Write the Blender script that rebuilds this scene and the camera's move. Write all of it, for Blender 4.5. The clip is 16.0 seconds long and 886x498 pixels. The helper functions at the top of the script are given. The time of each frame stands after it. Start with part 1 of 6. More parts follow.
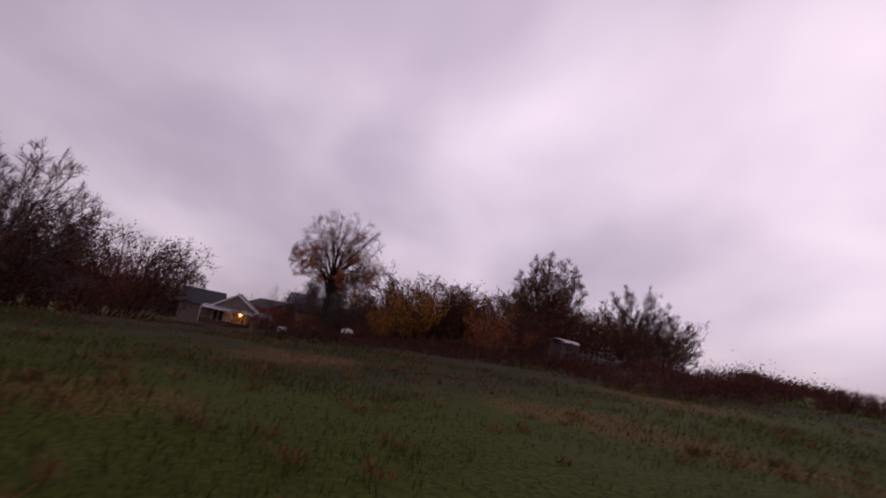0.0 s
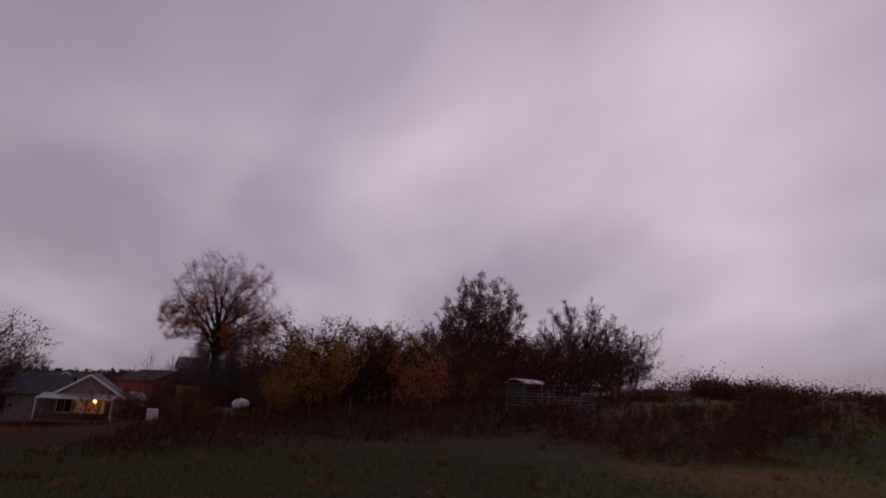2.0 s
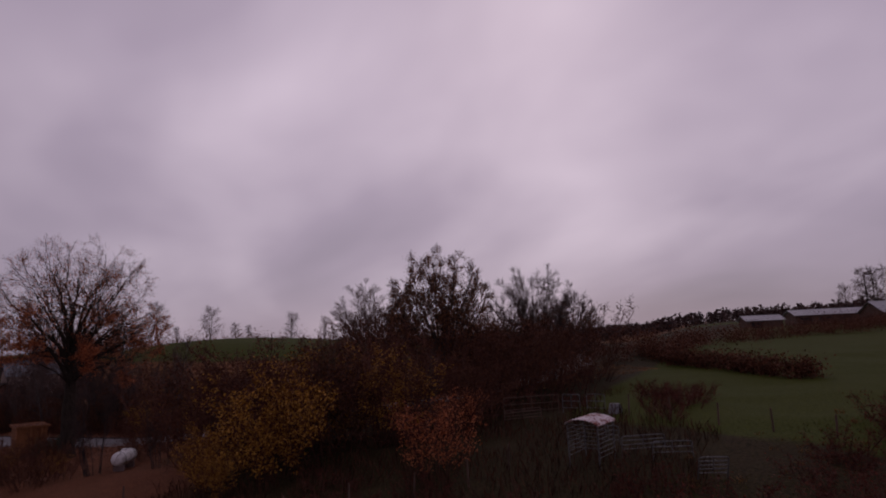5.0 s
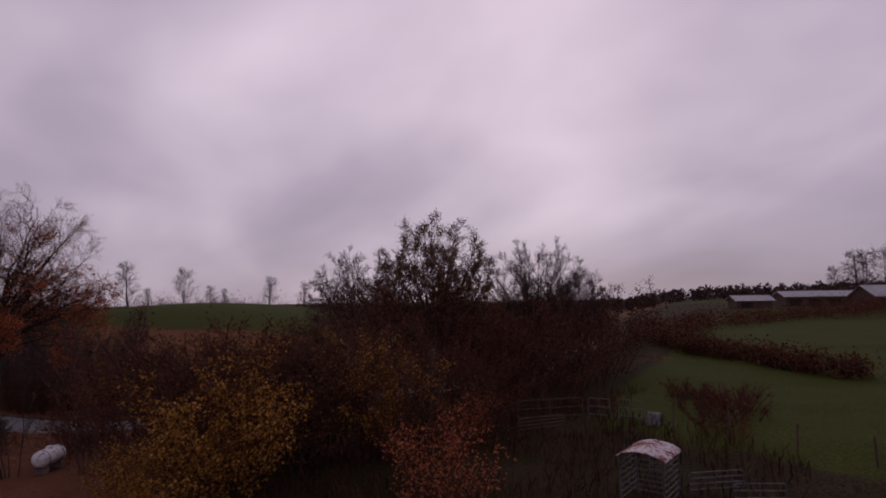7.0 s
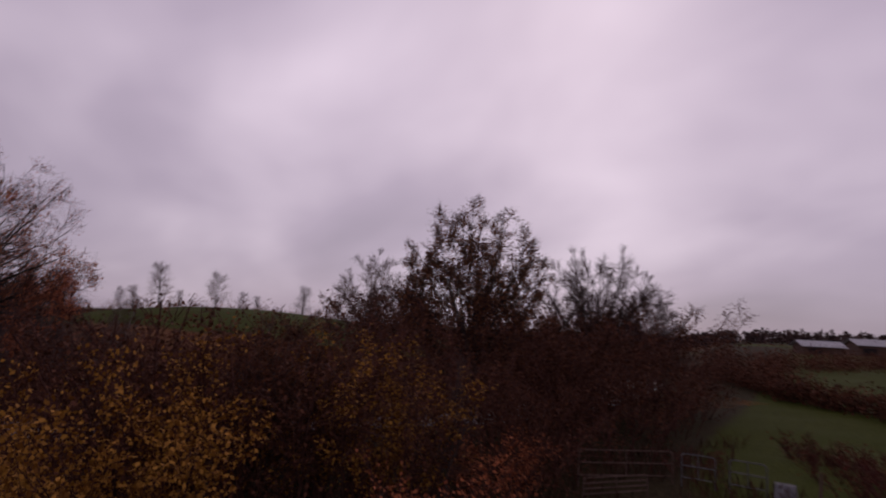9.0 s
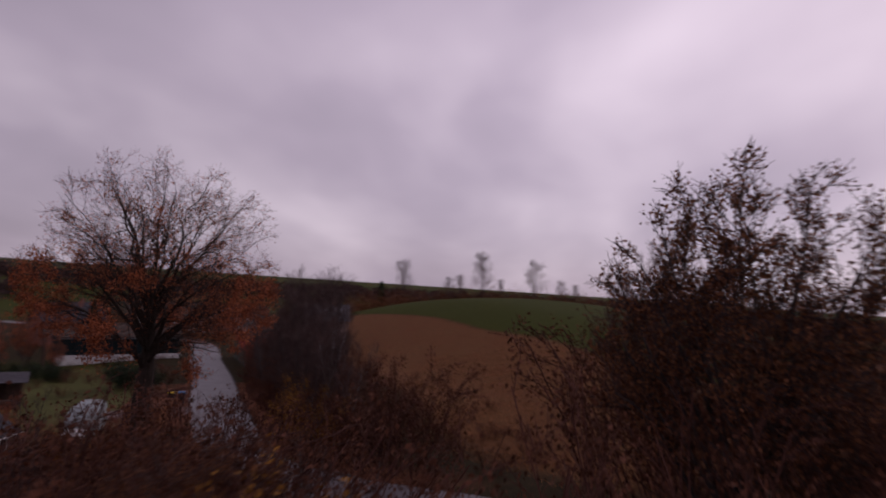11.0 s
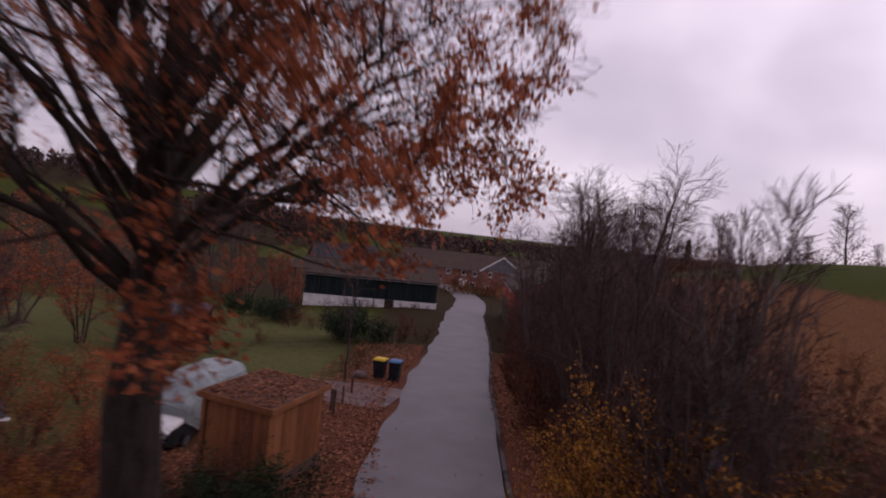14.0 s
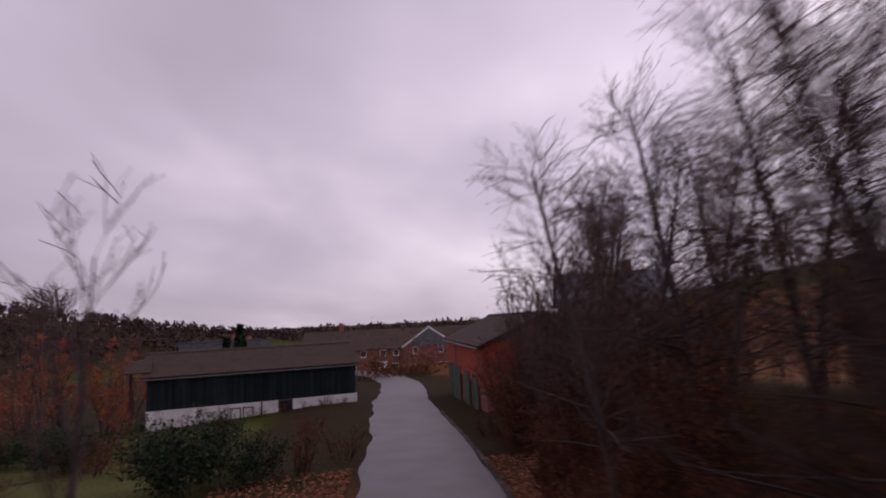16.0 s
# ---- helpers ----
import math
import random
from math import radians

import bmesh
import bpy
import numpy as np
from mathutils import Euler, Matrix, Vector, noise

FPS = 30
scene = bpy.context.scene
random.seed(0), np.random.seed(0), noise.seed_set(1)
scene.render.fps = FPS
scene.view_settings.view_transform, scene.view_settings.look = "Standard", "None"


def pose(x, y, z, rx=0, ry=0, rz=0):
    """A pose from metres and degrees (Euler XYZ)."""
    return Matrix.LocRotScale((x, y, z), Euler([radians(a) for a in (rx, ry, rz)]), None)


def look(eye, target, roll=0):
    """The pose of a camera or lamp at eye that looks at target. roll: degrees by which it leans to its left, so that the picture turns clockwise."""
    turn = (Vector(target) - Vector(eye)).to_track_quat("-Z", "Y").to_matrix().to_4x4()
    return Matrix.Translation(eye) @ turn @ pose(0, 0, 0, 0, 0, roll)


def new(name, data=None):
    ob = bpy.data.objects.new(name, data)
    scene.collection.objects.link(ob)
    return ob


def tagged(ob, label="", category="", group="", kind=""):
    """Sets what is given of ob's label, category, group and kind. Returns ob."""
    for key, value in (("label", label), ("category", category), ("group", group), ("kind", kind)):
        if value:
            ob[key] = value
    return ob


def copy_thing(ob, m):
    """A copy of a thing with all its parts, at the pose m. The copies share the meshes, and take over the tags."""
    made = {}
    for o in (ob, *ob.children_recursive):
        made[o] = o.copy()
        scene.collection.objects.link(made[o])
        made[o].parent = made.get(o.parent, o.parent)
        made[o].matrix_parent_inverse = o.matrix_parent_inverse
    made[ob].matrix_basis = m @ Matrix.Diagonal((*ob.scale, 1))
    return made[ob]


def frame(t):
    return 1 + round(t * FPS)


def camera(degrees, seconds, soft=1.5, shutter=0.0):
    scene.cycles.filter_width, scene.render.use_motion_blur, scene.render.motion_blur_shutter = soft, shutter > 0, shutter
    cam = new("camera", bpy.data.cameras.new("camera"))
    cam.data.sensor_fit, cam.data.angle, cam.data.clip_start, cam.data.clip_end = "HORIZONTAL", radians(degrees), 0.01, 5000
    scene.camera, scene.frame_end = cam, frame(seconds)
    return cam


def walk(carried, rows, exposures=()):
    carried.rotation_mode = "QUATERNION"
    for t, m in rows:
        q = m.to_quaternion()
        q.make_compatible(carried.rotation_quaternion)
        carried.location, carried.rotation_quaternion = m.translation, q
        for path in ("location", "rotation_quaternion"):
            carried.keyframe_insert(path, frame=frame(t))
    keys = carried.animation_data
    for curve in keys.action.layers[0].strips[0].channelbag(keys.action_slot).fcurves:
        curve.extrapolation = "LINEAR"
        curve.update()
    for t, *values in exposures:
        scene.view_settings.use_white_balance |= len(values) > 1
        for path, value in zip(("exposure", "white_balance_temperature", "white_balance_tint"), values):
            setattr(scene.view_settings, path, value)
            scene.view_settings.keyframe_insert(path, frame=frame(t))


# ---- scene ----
cam = camera(74.3, 16.0, soft=1.9, shutter=0.5)
PATH = [
    (0, 1.228, 1.683, -0.063, 99.24, -11.2, -6.89),
    (0.5, 1.907, 5.827, -0.272, 99.65, -7.07, -7.23),
    (1, 2.413, 8.794, 0.282, 102.31, -3.47, -9.57),
    (1.5, 3.115, 11.134, 1.233, 104.1, -4.11, -14.08),
    (2, 2.409, 13.471, 1.4, 103.42, -2.9, -14.47),
    (2.5, 1.455, 15.84, 1.615, 102.26, -0.81, -15.03),
    (3, 0.491, 18.624, 2.795, 101.21, 0.76, -20.29),
    (3.5, -0.707, 20.733, 3.972, 100.55, 1.99, -25.04),
    (4, -1.65, 23.28, 4.98, 99.29, 2.69, -26.11),
    (6.5, 0.19, 32.763, 6.952, 96.28, 1.29, -29.4),
    (7, 0.956, 34.451, 7.152, 94.95, 0.77, -29.48),
    (7.5, 1.67, 35.98, 6.981, 96.56, -1.25, -28.92),
    (8, 2.645, 37.468, 6.606, 98.1, 1.62, -29.8),
    (8.5, 4.1, 39.5, 5.9, 96.4, 5.6, -33.4),
    (9, 5.117, 41.689, 6.139, 97.32, -3.08, -25.73),
    (9.5, 5.258, 43.553, 7.045, 93.95, -1.37, -19.84),
    (10.1, 8.462, 46.35, 7.701, 93.86, -2.17, -13.7),
    (10.7, 12.463, 50.494, 8.593, 93.59, -3.2, 0),
    (11.3, 15.725, 55.952, 9.314, 93.4, -4.4, 13.2),
    (11.8, 16.1, 60.4, 9.58, 93.3, -6.0, 19.6),
    (12, 15.4, 61.9, 9.6, 92.95, -7.0, 22.6),
    (12.5, 12.0, 65.5, 9.72, 91.4, -6.9, 24.1),
    (12.7, 10.8, 66.8, 9.55, 90.7, 2.4, 18.1),
    (13, 9.3, 68.3, 9.1, 88.3, 10.8, 8.3),
    (13.3, 7.7, 70.9, 8.0, 88.1, 5.0, 18.0),
    (13.5, 6.634, 72.6, 7.2, 87.907, 2.4, 20.234),
    (14, 4.184, 77.784, 5.173, 88.041, -6.367, 34.434),
    (14.5, 2.244, 81.023, 3.761, 89.989, -5.478, 32.492),
    (15, -0.665, 84.759, 2.292, 93.809, 0.042, 25.762),
    (15.5, -3.427, 88.669, 1.949, 98.574, 1.294, 25.015),
    (16, -7.477, 94.198, 1.803, 96.873, 2.773, 25.291),
]
EXPOSURES = [
    (0.0, -0.2, 6500, 24), (0.5, -0.36, 6500, 24), (1.5, -0.75, 6500, 26), (2.5, -0.8, 6500, 26), (4.0, -0.8, 6500, 26), (6.5, -0.82, 6500, 25), (7.0, -0.58, 6500, 24), (8.0, -0.5, 6500, 24), (9.5, -0.5, 6500, 24),
    (12.0, -0.2, 6500, 22), (13.0, 0.0, 6500, 20), (14.0, 0.25, 6500, 20), (14.5, 0.45, 6500, 20), (15.0, 0.3, 6500, 20), (16.0, 0.15, 6500, 20),
]
walk(cam, [(t, pose(*p)) for t, *p in PATH], EXPOSURES)

# ---------------------------------------------------------------- sky and light
SUN_AZ, SUN_EL = radians(-38), radians(32)


def build_world():
    world = bpy.data.worlds.new("overcast_sky")
    scene.world = world
    world.use_nodes = True
    nt = world.node_tree
    nt.nodes.clear()
    add, link = nt.nodes.new, nt.links.new
    out, bg = add("ShaderNodeOutputWorld"), add("ShaderNodeBackground")
    coord, sep = add("ShaderNodeTexCoord"), add("ShaderNodeSeparateXYZ")
    link(coord.outputs["Generated"], sep.inputs[0])
    # flat cloud deck: direction divided by height
    up = add("ShaderNodeMath")
    up.operation = "ABSOLUTE"
    link(sep.outputs["Z"], up.inputs[0])
    lift = add("ShaderNodeMath")
    lift.operation = "ADD"
    lift.inputs[1].default_value = 0.4
    link(up.outputs[0], lift.inputs[0])
    div = add("ShaderNodeVectorMath")
    div.operation = "DIVIDE"
    comb = add("ShaderNodeCombineXYZ")
    for k in range(3):
        link(lift.outputs[0], comb.inputs[k])
    link(coord.outputs["Generated"], div.inputs[0])
    link(comb.outputs[0], div.inputs[1])
    mapping = add("ShaderNodeMapping")
    mapping.inputs["Rotation"].default_value = (0, 0, radians(28))
    mapping.inputs["Scale"].default_value = (1.0, 0.7, 1.0)
    link(div.outputs[0], mapping.inputs[0])
    big, fine = add("ShaderNodeTexNoise"), add("ShaderNodeTexNoise")
    for node, scale, detail, rough, warp in ((big, 0.8, 2.0, 0.4, 0.15), (fine, 2.1, 3.0, 0.45, 0.2)):
        node.inputs["Scale"].default_value = scale
        node.inputs["Detail"].default_value = detail
        node.inputs["Roughness"].default_value = rough
        node.inputs["Distortion"].default_value = warp
        link(mapping.outputs[0], node.inputs["Vector"])
    mix = add("ShaderNodeMix")
    mix.inputs["Factor"].default_value = 0.42
    link(big.outputs["Fac"], mix.inputs["A"])
    link(fine.outputs["Fac"], mix.inputs["B"])
    ramp = add("ShaderNodeValToRGB")
    ramp.color_ramp.elements[0].position = 0.30
    ramp.color_ramp.elements[0].color = (0.34, 0.305, 0.365, 1)
    ramp.color_ramp.elements[1].position = 0.70
    ramp.color_ramp.elements[1].color = (0.86, 0.78, 0.85, 1)
    middle = ramp.color_ramp.elements.new(0.5)
    middle.color = (0.53, 0.468, 0.55, 1)
    link(mix.outputs["Result"], ramp.inputs[0])
    # brighter round the hidden sun
    sunward = add("ShaderNodeVectorMath")
    sunward.operation = "DOT_PRODUCT"
    sunward.inputs[1].default_value = (-math.sin(SUN_AZ) * math.cos(SUN_EL), math.cos(SUN_AZ) * math.cos(SUN_EL), math.sin(SUN_EL))
    link(coord.outputs["Generated"], sunward.inputs[0])
    glow = add("ShaderNodeMapRange")
    glow.inputs["From Min"].default_value = 0.2
    glow.inputs["From Max"].default_value = 1.0
    glow.inputs["To Min"].default_value = 0.94
    glow.inputs["To Max"].default_value = 1.22
    glow.interpolation_type = "SMOOTHSTEP"
    link(sunward.outputs["Value"], glow.inputs["Value"])
    # the cloud deck is thicker, and so darker, towards the horizon
    deck = add("ShaderNodeMapRange")
    deck.inputs["From Min"].default_value, deck.inputs["From Max"].default_value = 0.0, 0.4
    deck.inputs["To Min"].default_value, deck.inputs["To Max"].default_value = 0.84, 1.0
    link(up.outputs[0], deck.inputs["Value"])
    shade = add("ShaderNodeMath")
    shade.operation = "MULTIPLY"
    link(glow.outputs[0], shade.inputs[0])
    link(deck.outputs[0], shade.inputs[1])
    scaled = add("ShaderNodeVectorMath")
    scaled.operation = "SCALE"
    link(ramp.outputs[0], scaled.inputs[0])
    link(shade.outputs[0], scaled.inputs["Scale"])
    sky = add("ShaderNodeTexSky")
    sky.sky_type = "NISHITA"
    sky.sun_disc = False
    sky.sun_elevation, sky.sun_rotation = SUN_EL, -SUN_AZ
    thin = add("ShaderNodeVectorMath")
    thin.operation = "SCALE"
    thin.inputs["Scale"].default_value = 0.006
    link(sky.outputs[0], thin.inputs[0])
    total = add("ShaderNodeVectorMath")
    total.operation = "ADD"
    link(scaled.outputs[0], total.inputs[0])
    link(thin.outputs[0], total.inputs[1])
    link(total.outputs[0], bg.inputs["Color"])
    bg.inputs["Strength"].default_value = 1.0
    link(bg.outputs[0], out.inputs[0])


build_world()
sun_data = bpy.data.lights.new("sun", "SUN")
sun_data.energy, sun_data.angle, sun_data.color = 0.5, radians(40), (1.0, 0.93, 0.9)
sun = new("sun", sun_data)
sun.matrix_basis = look((0, 0, 0), (math.sin(SUN_AZ) * math.cos(SUN_EL), -math.cos(SUN_AZ) * math.cos(SUN_EL), -math.sin(SUN_EL)))


# ---------------------------------------------------------------- materials
def material(name, low, high, scale=4.0, rough=0.85, bump=0.0, fine=6.0, metal=0.0, spread=0.0, streak=None, island=0.0, spec=0.1, thin=0.0, edge=(0.34, 0.66)):
    """Two colours mixed by noise at two scales, in metres; spread: how far objects, island: how far loose pieces differ."""
    m = bpy.data.materials.new(name)
    m.use_nodes = True
    nt = m.node_tree
    add, link = nt.nodes.new, nt.links.new
    bsdf = nt.nodes["Principled BSDF"]
    geo = add("ShaderNodeNewGeometry")
    place = geo.outputs["Position"]
    if streak:
        stretch = add("ShaderNodeVectorMath")
        stretch.operation = "MULTIPLY"
        stretch.inputs[1].default_value = streak
        link(place, stretch.inputs[0])
        place = stretch.outputs[0]
    n1, n2 = add("ShaderNodeTexNoise"), add("ShaderNodeTexNoise")
    n1.inputs["Scale"].default_value, n1.inputs["Detail"].default_value = scale, 4
    n2.inputs["Scale"].default_value, n2.inputs["Detail"].default_value = scale * fine, 3
    link(place, n1.inputs["Vector"])
    link(place, n2.inputs["Vector"])
    mix = add("ShaderNodeMix")
    mix.inputs["Factor"].default_value = 0.45
    link(n1.outputs["Fac"], mix.inputs["A"])
    link(n2.outputs["Fac"], mix.inputs["B"])
    value = mix.outputs["Result"]
    if spread or island:
        info = add("ShaderNodeObjectInfo")
        shift = add("ShaderNodeMath")
        shift.operation = "MULTIPLY_ADD"
        shift.inputs[1].default_value = island or spread
        link(geo.outputs["Random Per Island"] if island else info.outputs["Random"], shift.inputs[0])
        low_end = add("ShaderNodeMath")
        low_end.operation = "SUBTRACT"
        low_end.inputs[1].default_value = (island or spread) / 2
        link(value, low_end.inputs[0])
        link(low_end.outputs[0], shift.inputs[2])
        value = shift.outputs[0]
    ramp = add("ShaderNodeValToRGB")
    ramp.color_ramp.elements[0].position, ramp.color_ramp.elements[0].color = edge[0], (*low, 1)
    ramp.color_ramp.elements[1].position, ramp.color_ramp.elements[1].color = edge[1], (*high, 1)
    link(value, ramp.inputs[0])
    link(ramp.outputs[0], bsdf.inputs["Base Color"])
    bsdf.inputs["Roughness"].default_value = rough
    bsdf.inputs["Metallic"].default_value = metal
    bsdf.inputs["Specular IOR Level"].default_value = spec
    if bump:
        b = add("ShaderNodeBump")
        b.inputs["Strength"].default_value = 0.6
        b.inputs["Distance"].default_value = bump
        link(mix.outputs["Result"], b.inputs["Height"])
        link(b.outputs[0], bsdf.inputs["Normal"])
    if thin:
        # light that shines through a leaf
        through_leaf, both = add("ShaderNodeBsdfTranslucent"), add("ShaderNodeMixShader")
        both.inputs[0].default_value = thin
        link(ramp.outputs[0], through_leaf.inputs["Color"])
        link(bsdf.outputs[0], both.inputs[1])
        link(through_leaf.outputs[0], both.inputs[2])
        link(both.outputs[0], nt.nodes["Material Output"].inputs["Surface"])
    return m


BARK_OAK = material("oak_bark", (0.018, 0.014, 0.012), (0.06, 0.046, 0.038), 6, 0.95, 0.02, streak=(1, 1, 0.25))
BARK_GREY = material("grey_bark", (0.035, 0.026, 0.026), (0.11, 0.085, 0.08), 5, 0.95, 0.01, spread=0.3, streak=(1, 1, 0.3))
BARK_BIRCH = material("birch_bark", (0.06, 0.05, 0.048), (0.26, 0.23, 0.22), 3, 0.8, 0.004, streak=(1, 1, 2.5))
TWIG_OAK = material("oak_twigs", (0.03, 0.02, 0.016), (0.085, 0.055, 0.045), 2, 0.9)
TWIG_GREY = material("bare_twigs", (0.046, 0.028, 0.026), (0.135, 0.084, 0.076), 1.5, 0.9, spread=0.3)
TWIG_RED = material("reddish_twigs", (0.040, 0.017, 0.014), (0.115, 0.050, 0.039), 1.2, 0.9, spread=0.35)
LEAF_OAK = material("rust_oak_leaves", (0.19, 0.05, 0.022), (0.5, 0.16, 0.072), 0.7, 0.7, island=0.5, thin=0.4)
LEAF_BROWN = material("brown_leaves", (0.07, 0.027, 0.014), (0.22, 0.09, 0.045), 0.8, 0.75, island=0.5, thin=0.4)
LEAF_DARK = material("dark_withered_leaves", (0.045, 0.018, 0.011), (0.15, 0.058, 0.035), 0.9, 0.8, island=0.4, thin=0.15)
LEAF_RED = material("dark_red_leaves", (0.05, 0.013, 0.010), (0.15, 0.038, 0.027), 0.9, 0.75, island=0.5, thin=0.2)
LEAF_YELLOW = material("yellow_leaves", (0.17, 0.066, 0.012), (0.46, 0.22, 0.042), 0.8, 0.65, island=0.6, thin=0.2)
LEAF_GREEN = material("evergreen_leaves", (0.006, 0.014, 0.006), (0.03, 0.052, 0.022), 1.2, 0.55, island=0.4)
# haze over the far ridges is mixed into this colour as extra lightness
WOOD_FAR = material("far_wood", (0.030, 0.020, 0.021), (0.105, 0.062, 0.054), 0.05, 0.95, fine=8)
GRASS_BLADE = material("grass_blades", (0.020, 0.026, 0.005), (0.068, 0.066, 0.016), 0.25, 0.75, island=0.5, thin=0.4)
STRAW = material("straw_blades", (0.07, 0.036, 0.014), (0.20, 0.110, 0.048), 0.4, 0.8, island=0.4, thin=0.45)
SLOPE_STRAW = material("rusty_straw_blades", (0.13, 0.055, 0.022), (0.36, 0.18, 0.085), 0.4, 0.8, island=0.4, thin=0.5)
WEED = material("withered_weeds", (0.021, 0.009, 0.006), (0.084, 0.035, 0.022), 0.5, 0.85, island=0.4)
LITTER = material("fallen_leaves", (0.10, 0.035, 0.018), (0.32, 0.13, 0.07), 1.0, 0.7, island=0.6)
ASPHALT = material("wet_asphalt", (0.075, 0.067, 0.072), (0.135, 0.12, 0.13), 0.6, 0.52, 0.004, fine=40, spec=0.5)
KERB = material("mossy_kerb", (0.03, 0.026, 0.024), (0.10, 0.085, 0.08), 3.0, 0.9, 0.006, spread=0.3)
GRAVEL = material("gravel_drive", (0.10, 0.07, 0.068), (0.22, 0.165, 0.16), 2.0, 0.8, 0.01, fine=14)


# ---------------------------------------------------------------- mesh helpers
def mesh_from(name, verts, faces):
    """A mesh from an array of vertices and an array of faces of equal size."""
    verts, faces = np.asarray(verts, np.float32).reshape(-1, 3), np.asarray(faces, np.int32)
    me = bpy.data.meshes.new(name)
    n, k = faces.shape
    me.vertices.add(len(verts))
    me.vertices.foreach_set("co", verts.ravel())
    me.loops.add(n * k)
    me.loops.foreach_set("vertex_index", faces.ravel())
    me.polygons.add(n)
    me.polygons.foreach_set("loop_start", np.arange(0, n * k, k, dtype=np.int32))
    me.polygons.foreach_set("loop_total", np.full(n, k, np.int32))
    me.update(calc_edges=True)
    return me


def child(name, data, mat, parent, label=""):
    ob = new(name, data)
    if mat is not None and not data.materials:
        data.materials.append(mat)
    ob.parent = parent
    if label:
        tagged(ob, label)
    return ob


def part(name, bm, mat, parent, label=""):
    """Links a bmesh as one mesh object under a thing or under a part."""
    me = bpy.data.meshes.new(name)
    bm.normal_update()
    bm.to_mesh(me)
    bm.free()
    return child(name, me, mat, parent, label)


def thing(name, label, category, m=None, group="", kind=""):
    ob = new(name)
    ob.empty_display_size = 0.2
    if m is not None:
        ob.matrix_basis = m
    return tagged(ob, label, category, group, kind)


def box(size, at=(0, 0, 0), turn=(0, 0, 0), bevel=0.0, bm=None):
    """A box of that size about the point, as a bmesh."""
    bm = bm or bmesh.new()
    m = pose(*at, *turn) @ Matrix.Diagonal((*size, 1))
    made = bmesh.ops.create_cube(bm, size=1, matrix=m)["verts"]
    if bevel:
        edges = {e for v in made for e in v.link_edges}
        bmesh.ops.bevel(bm, geom=list(edges), offset=bevel, segments=1, affect="EDGES")
    return bm


def rod(a, b, r, sides=8, r2=None, bm=None):
    """A round bar from a to b."""
    bm = bm or bmesh.new()
    a, b = Vector(a), Vector(b)
    m = Matrix.Translation((a + b) / 2) @ (b - a).to_track_quat("Z", "Y").to_matrix().to_4x4()
    bmesh.ops.create_cone(bm, cap_ends=True, segments=sides, radius1=r, radius2=r if r2 is None else r2, depth=(b - a).length, matrix=m)
    return bm


def prism(outline, depth, bm=None, m=None):
    """An outline in x and z, pushed along y by depth about the middle."""
    bm = bm or bmesh.new()
    near = [bm.verts.new((x, -depth / 2, z)) for x, z in outline]
    far = [bm.verts.new((x, depth / 2, z)) for x, z in outline]
    made = near + far
    bm.faces.new(near)
    bm.faces.new(far[::-1])
    n = len(outline)
    for k in range(n):
        bm.faces.new((near[k], far[k], far[(k + 1) % n], near[(k + 1) % n]))
    if m is not None:
        bmesh.ops.transform(bm, matrix=m, verts=made)
    bmesh.ops.recalc_face_normals(bm, faces=bm.faces[:])
    return bm


# ---------------------------------------------------------------- the lie of the land
ROAD_W = 4.3


def road_line():
    """The road's middle, as points a metre or so apart: straight past the oak, then a long bend to the left."""
    knots = np.array([(62, 128), (54, 100), (44, 82), (27.0, 74.2), (13.0, 77.8), (0.8, 84.5), (-10.1, 100.4), (-19.6, 116.8), (-29.8, 133.5), (-41.5, 153.5), (-58, 172), (-84, 186), (-130, 196)], float)
    t = np.arange(len(knots))
    fine = np.linspace(0, len(knots) - 1, 400)
    out = []
    for f in fine:
        k = min(int(f), len(knots) - 2)
        p0, p1, p2, p3 = knots[max(k - 1, 0)], knots[k], knots[k + 1], knots[min(k + 2, len(knots) - 1)]
        u = f - k
        out.append(0.5 * (2 * p1 + (p2 - p0) * u + (2 * p0 - 5 * p1 + 4 * p2 - p3) * u * u + (3 * p1 - p0 - 3 * p2 + p3) * u**3))
    return np.array(out)


ROAD = road_line()


def smooth(a, b, x):
    k = np.clip((x - a) / (b - a), 0, 1)
    return k * k * (3 - 2 * k)


def raw_height(x, y):
    s, p = (x - 0.5) * -0.6 + (y - 85) * 0.8, (x - 0.5) * -0.8 + (y - 85) * -0.6
    s = 140 * np.tanh(s / 140)
    z = -1.9 + np.where(s < 0, 3.3 * np.tanh(-s / 26), -0.045 * s)
    z = z - (5.6 - 2.0 * smooth(0, 25, s)) * np.tanh(np.clip(p, 0, None) / 60)
    z = z + 2.4 * smooth(30, 260, -p) * smooth(0, -40, s)
    z = z + smooth(4, 54, -p) * 11.8 * np.exp(-((x - 16) ** 2) / 3600 - (y - 185) ** 2 / 7200)
    # earth bank beside the lane
    z = z + 2.2 * smooth(3.5, 8.5, -p) * smooth(24, 11, -p) * smooth(3, 11, s) * smooth(56, 44, s)
    # long wooded ridges far away
    far = np.hypot(x, y - 60)
    turn = np.arctan2(x, y - 60)
    z = z + smooth(230, 520, far) * (2.5 + 30 * smooth(-0.6, -1.15, turn) + 1.5 * np.sin(turn * 5 + 1))
    return z


ROAD_Z = raw_height(ROAD[:, 0], ROAD[:, 1])
ROAD_Z = np.convolve(np.pad(ROAD_Z, 15, mode="edge"), np.ones(31) / 31, mode="valid")


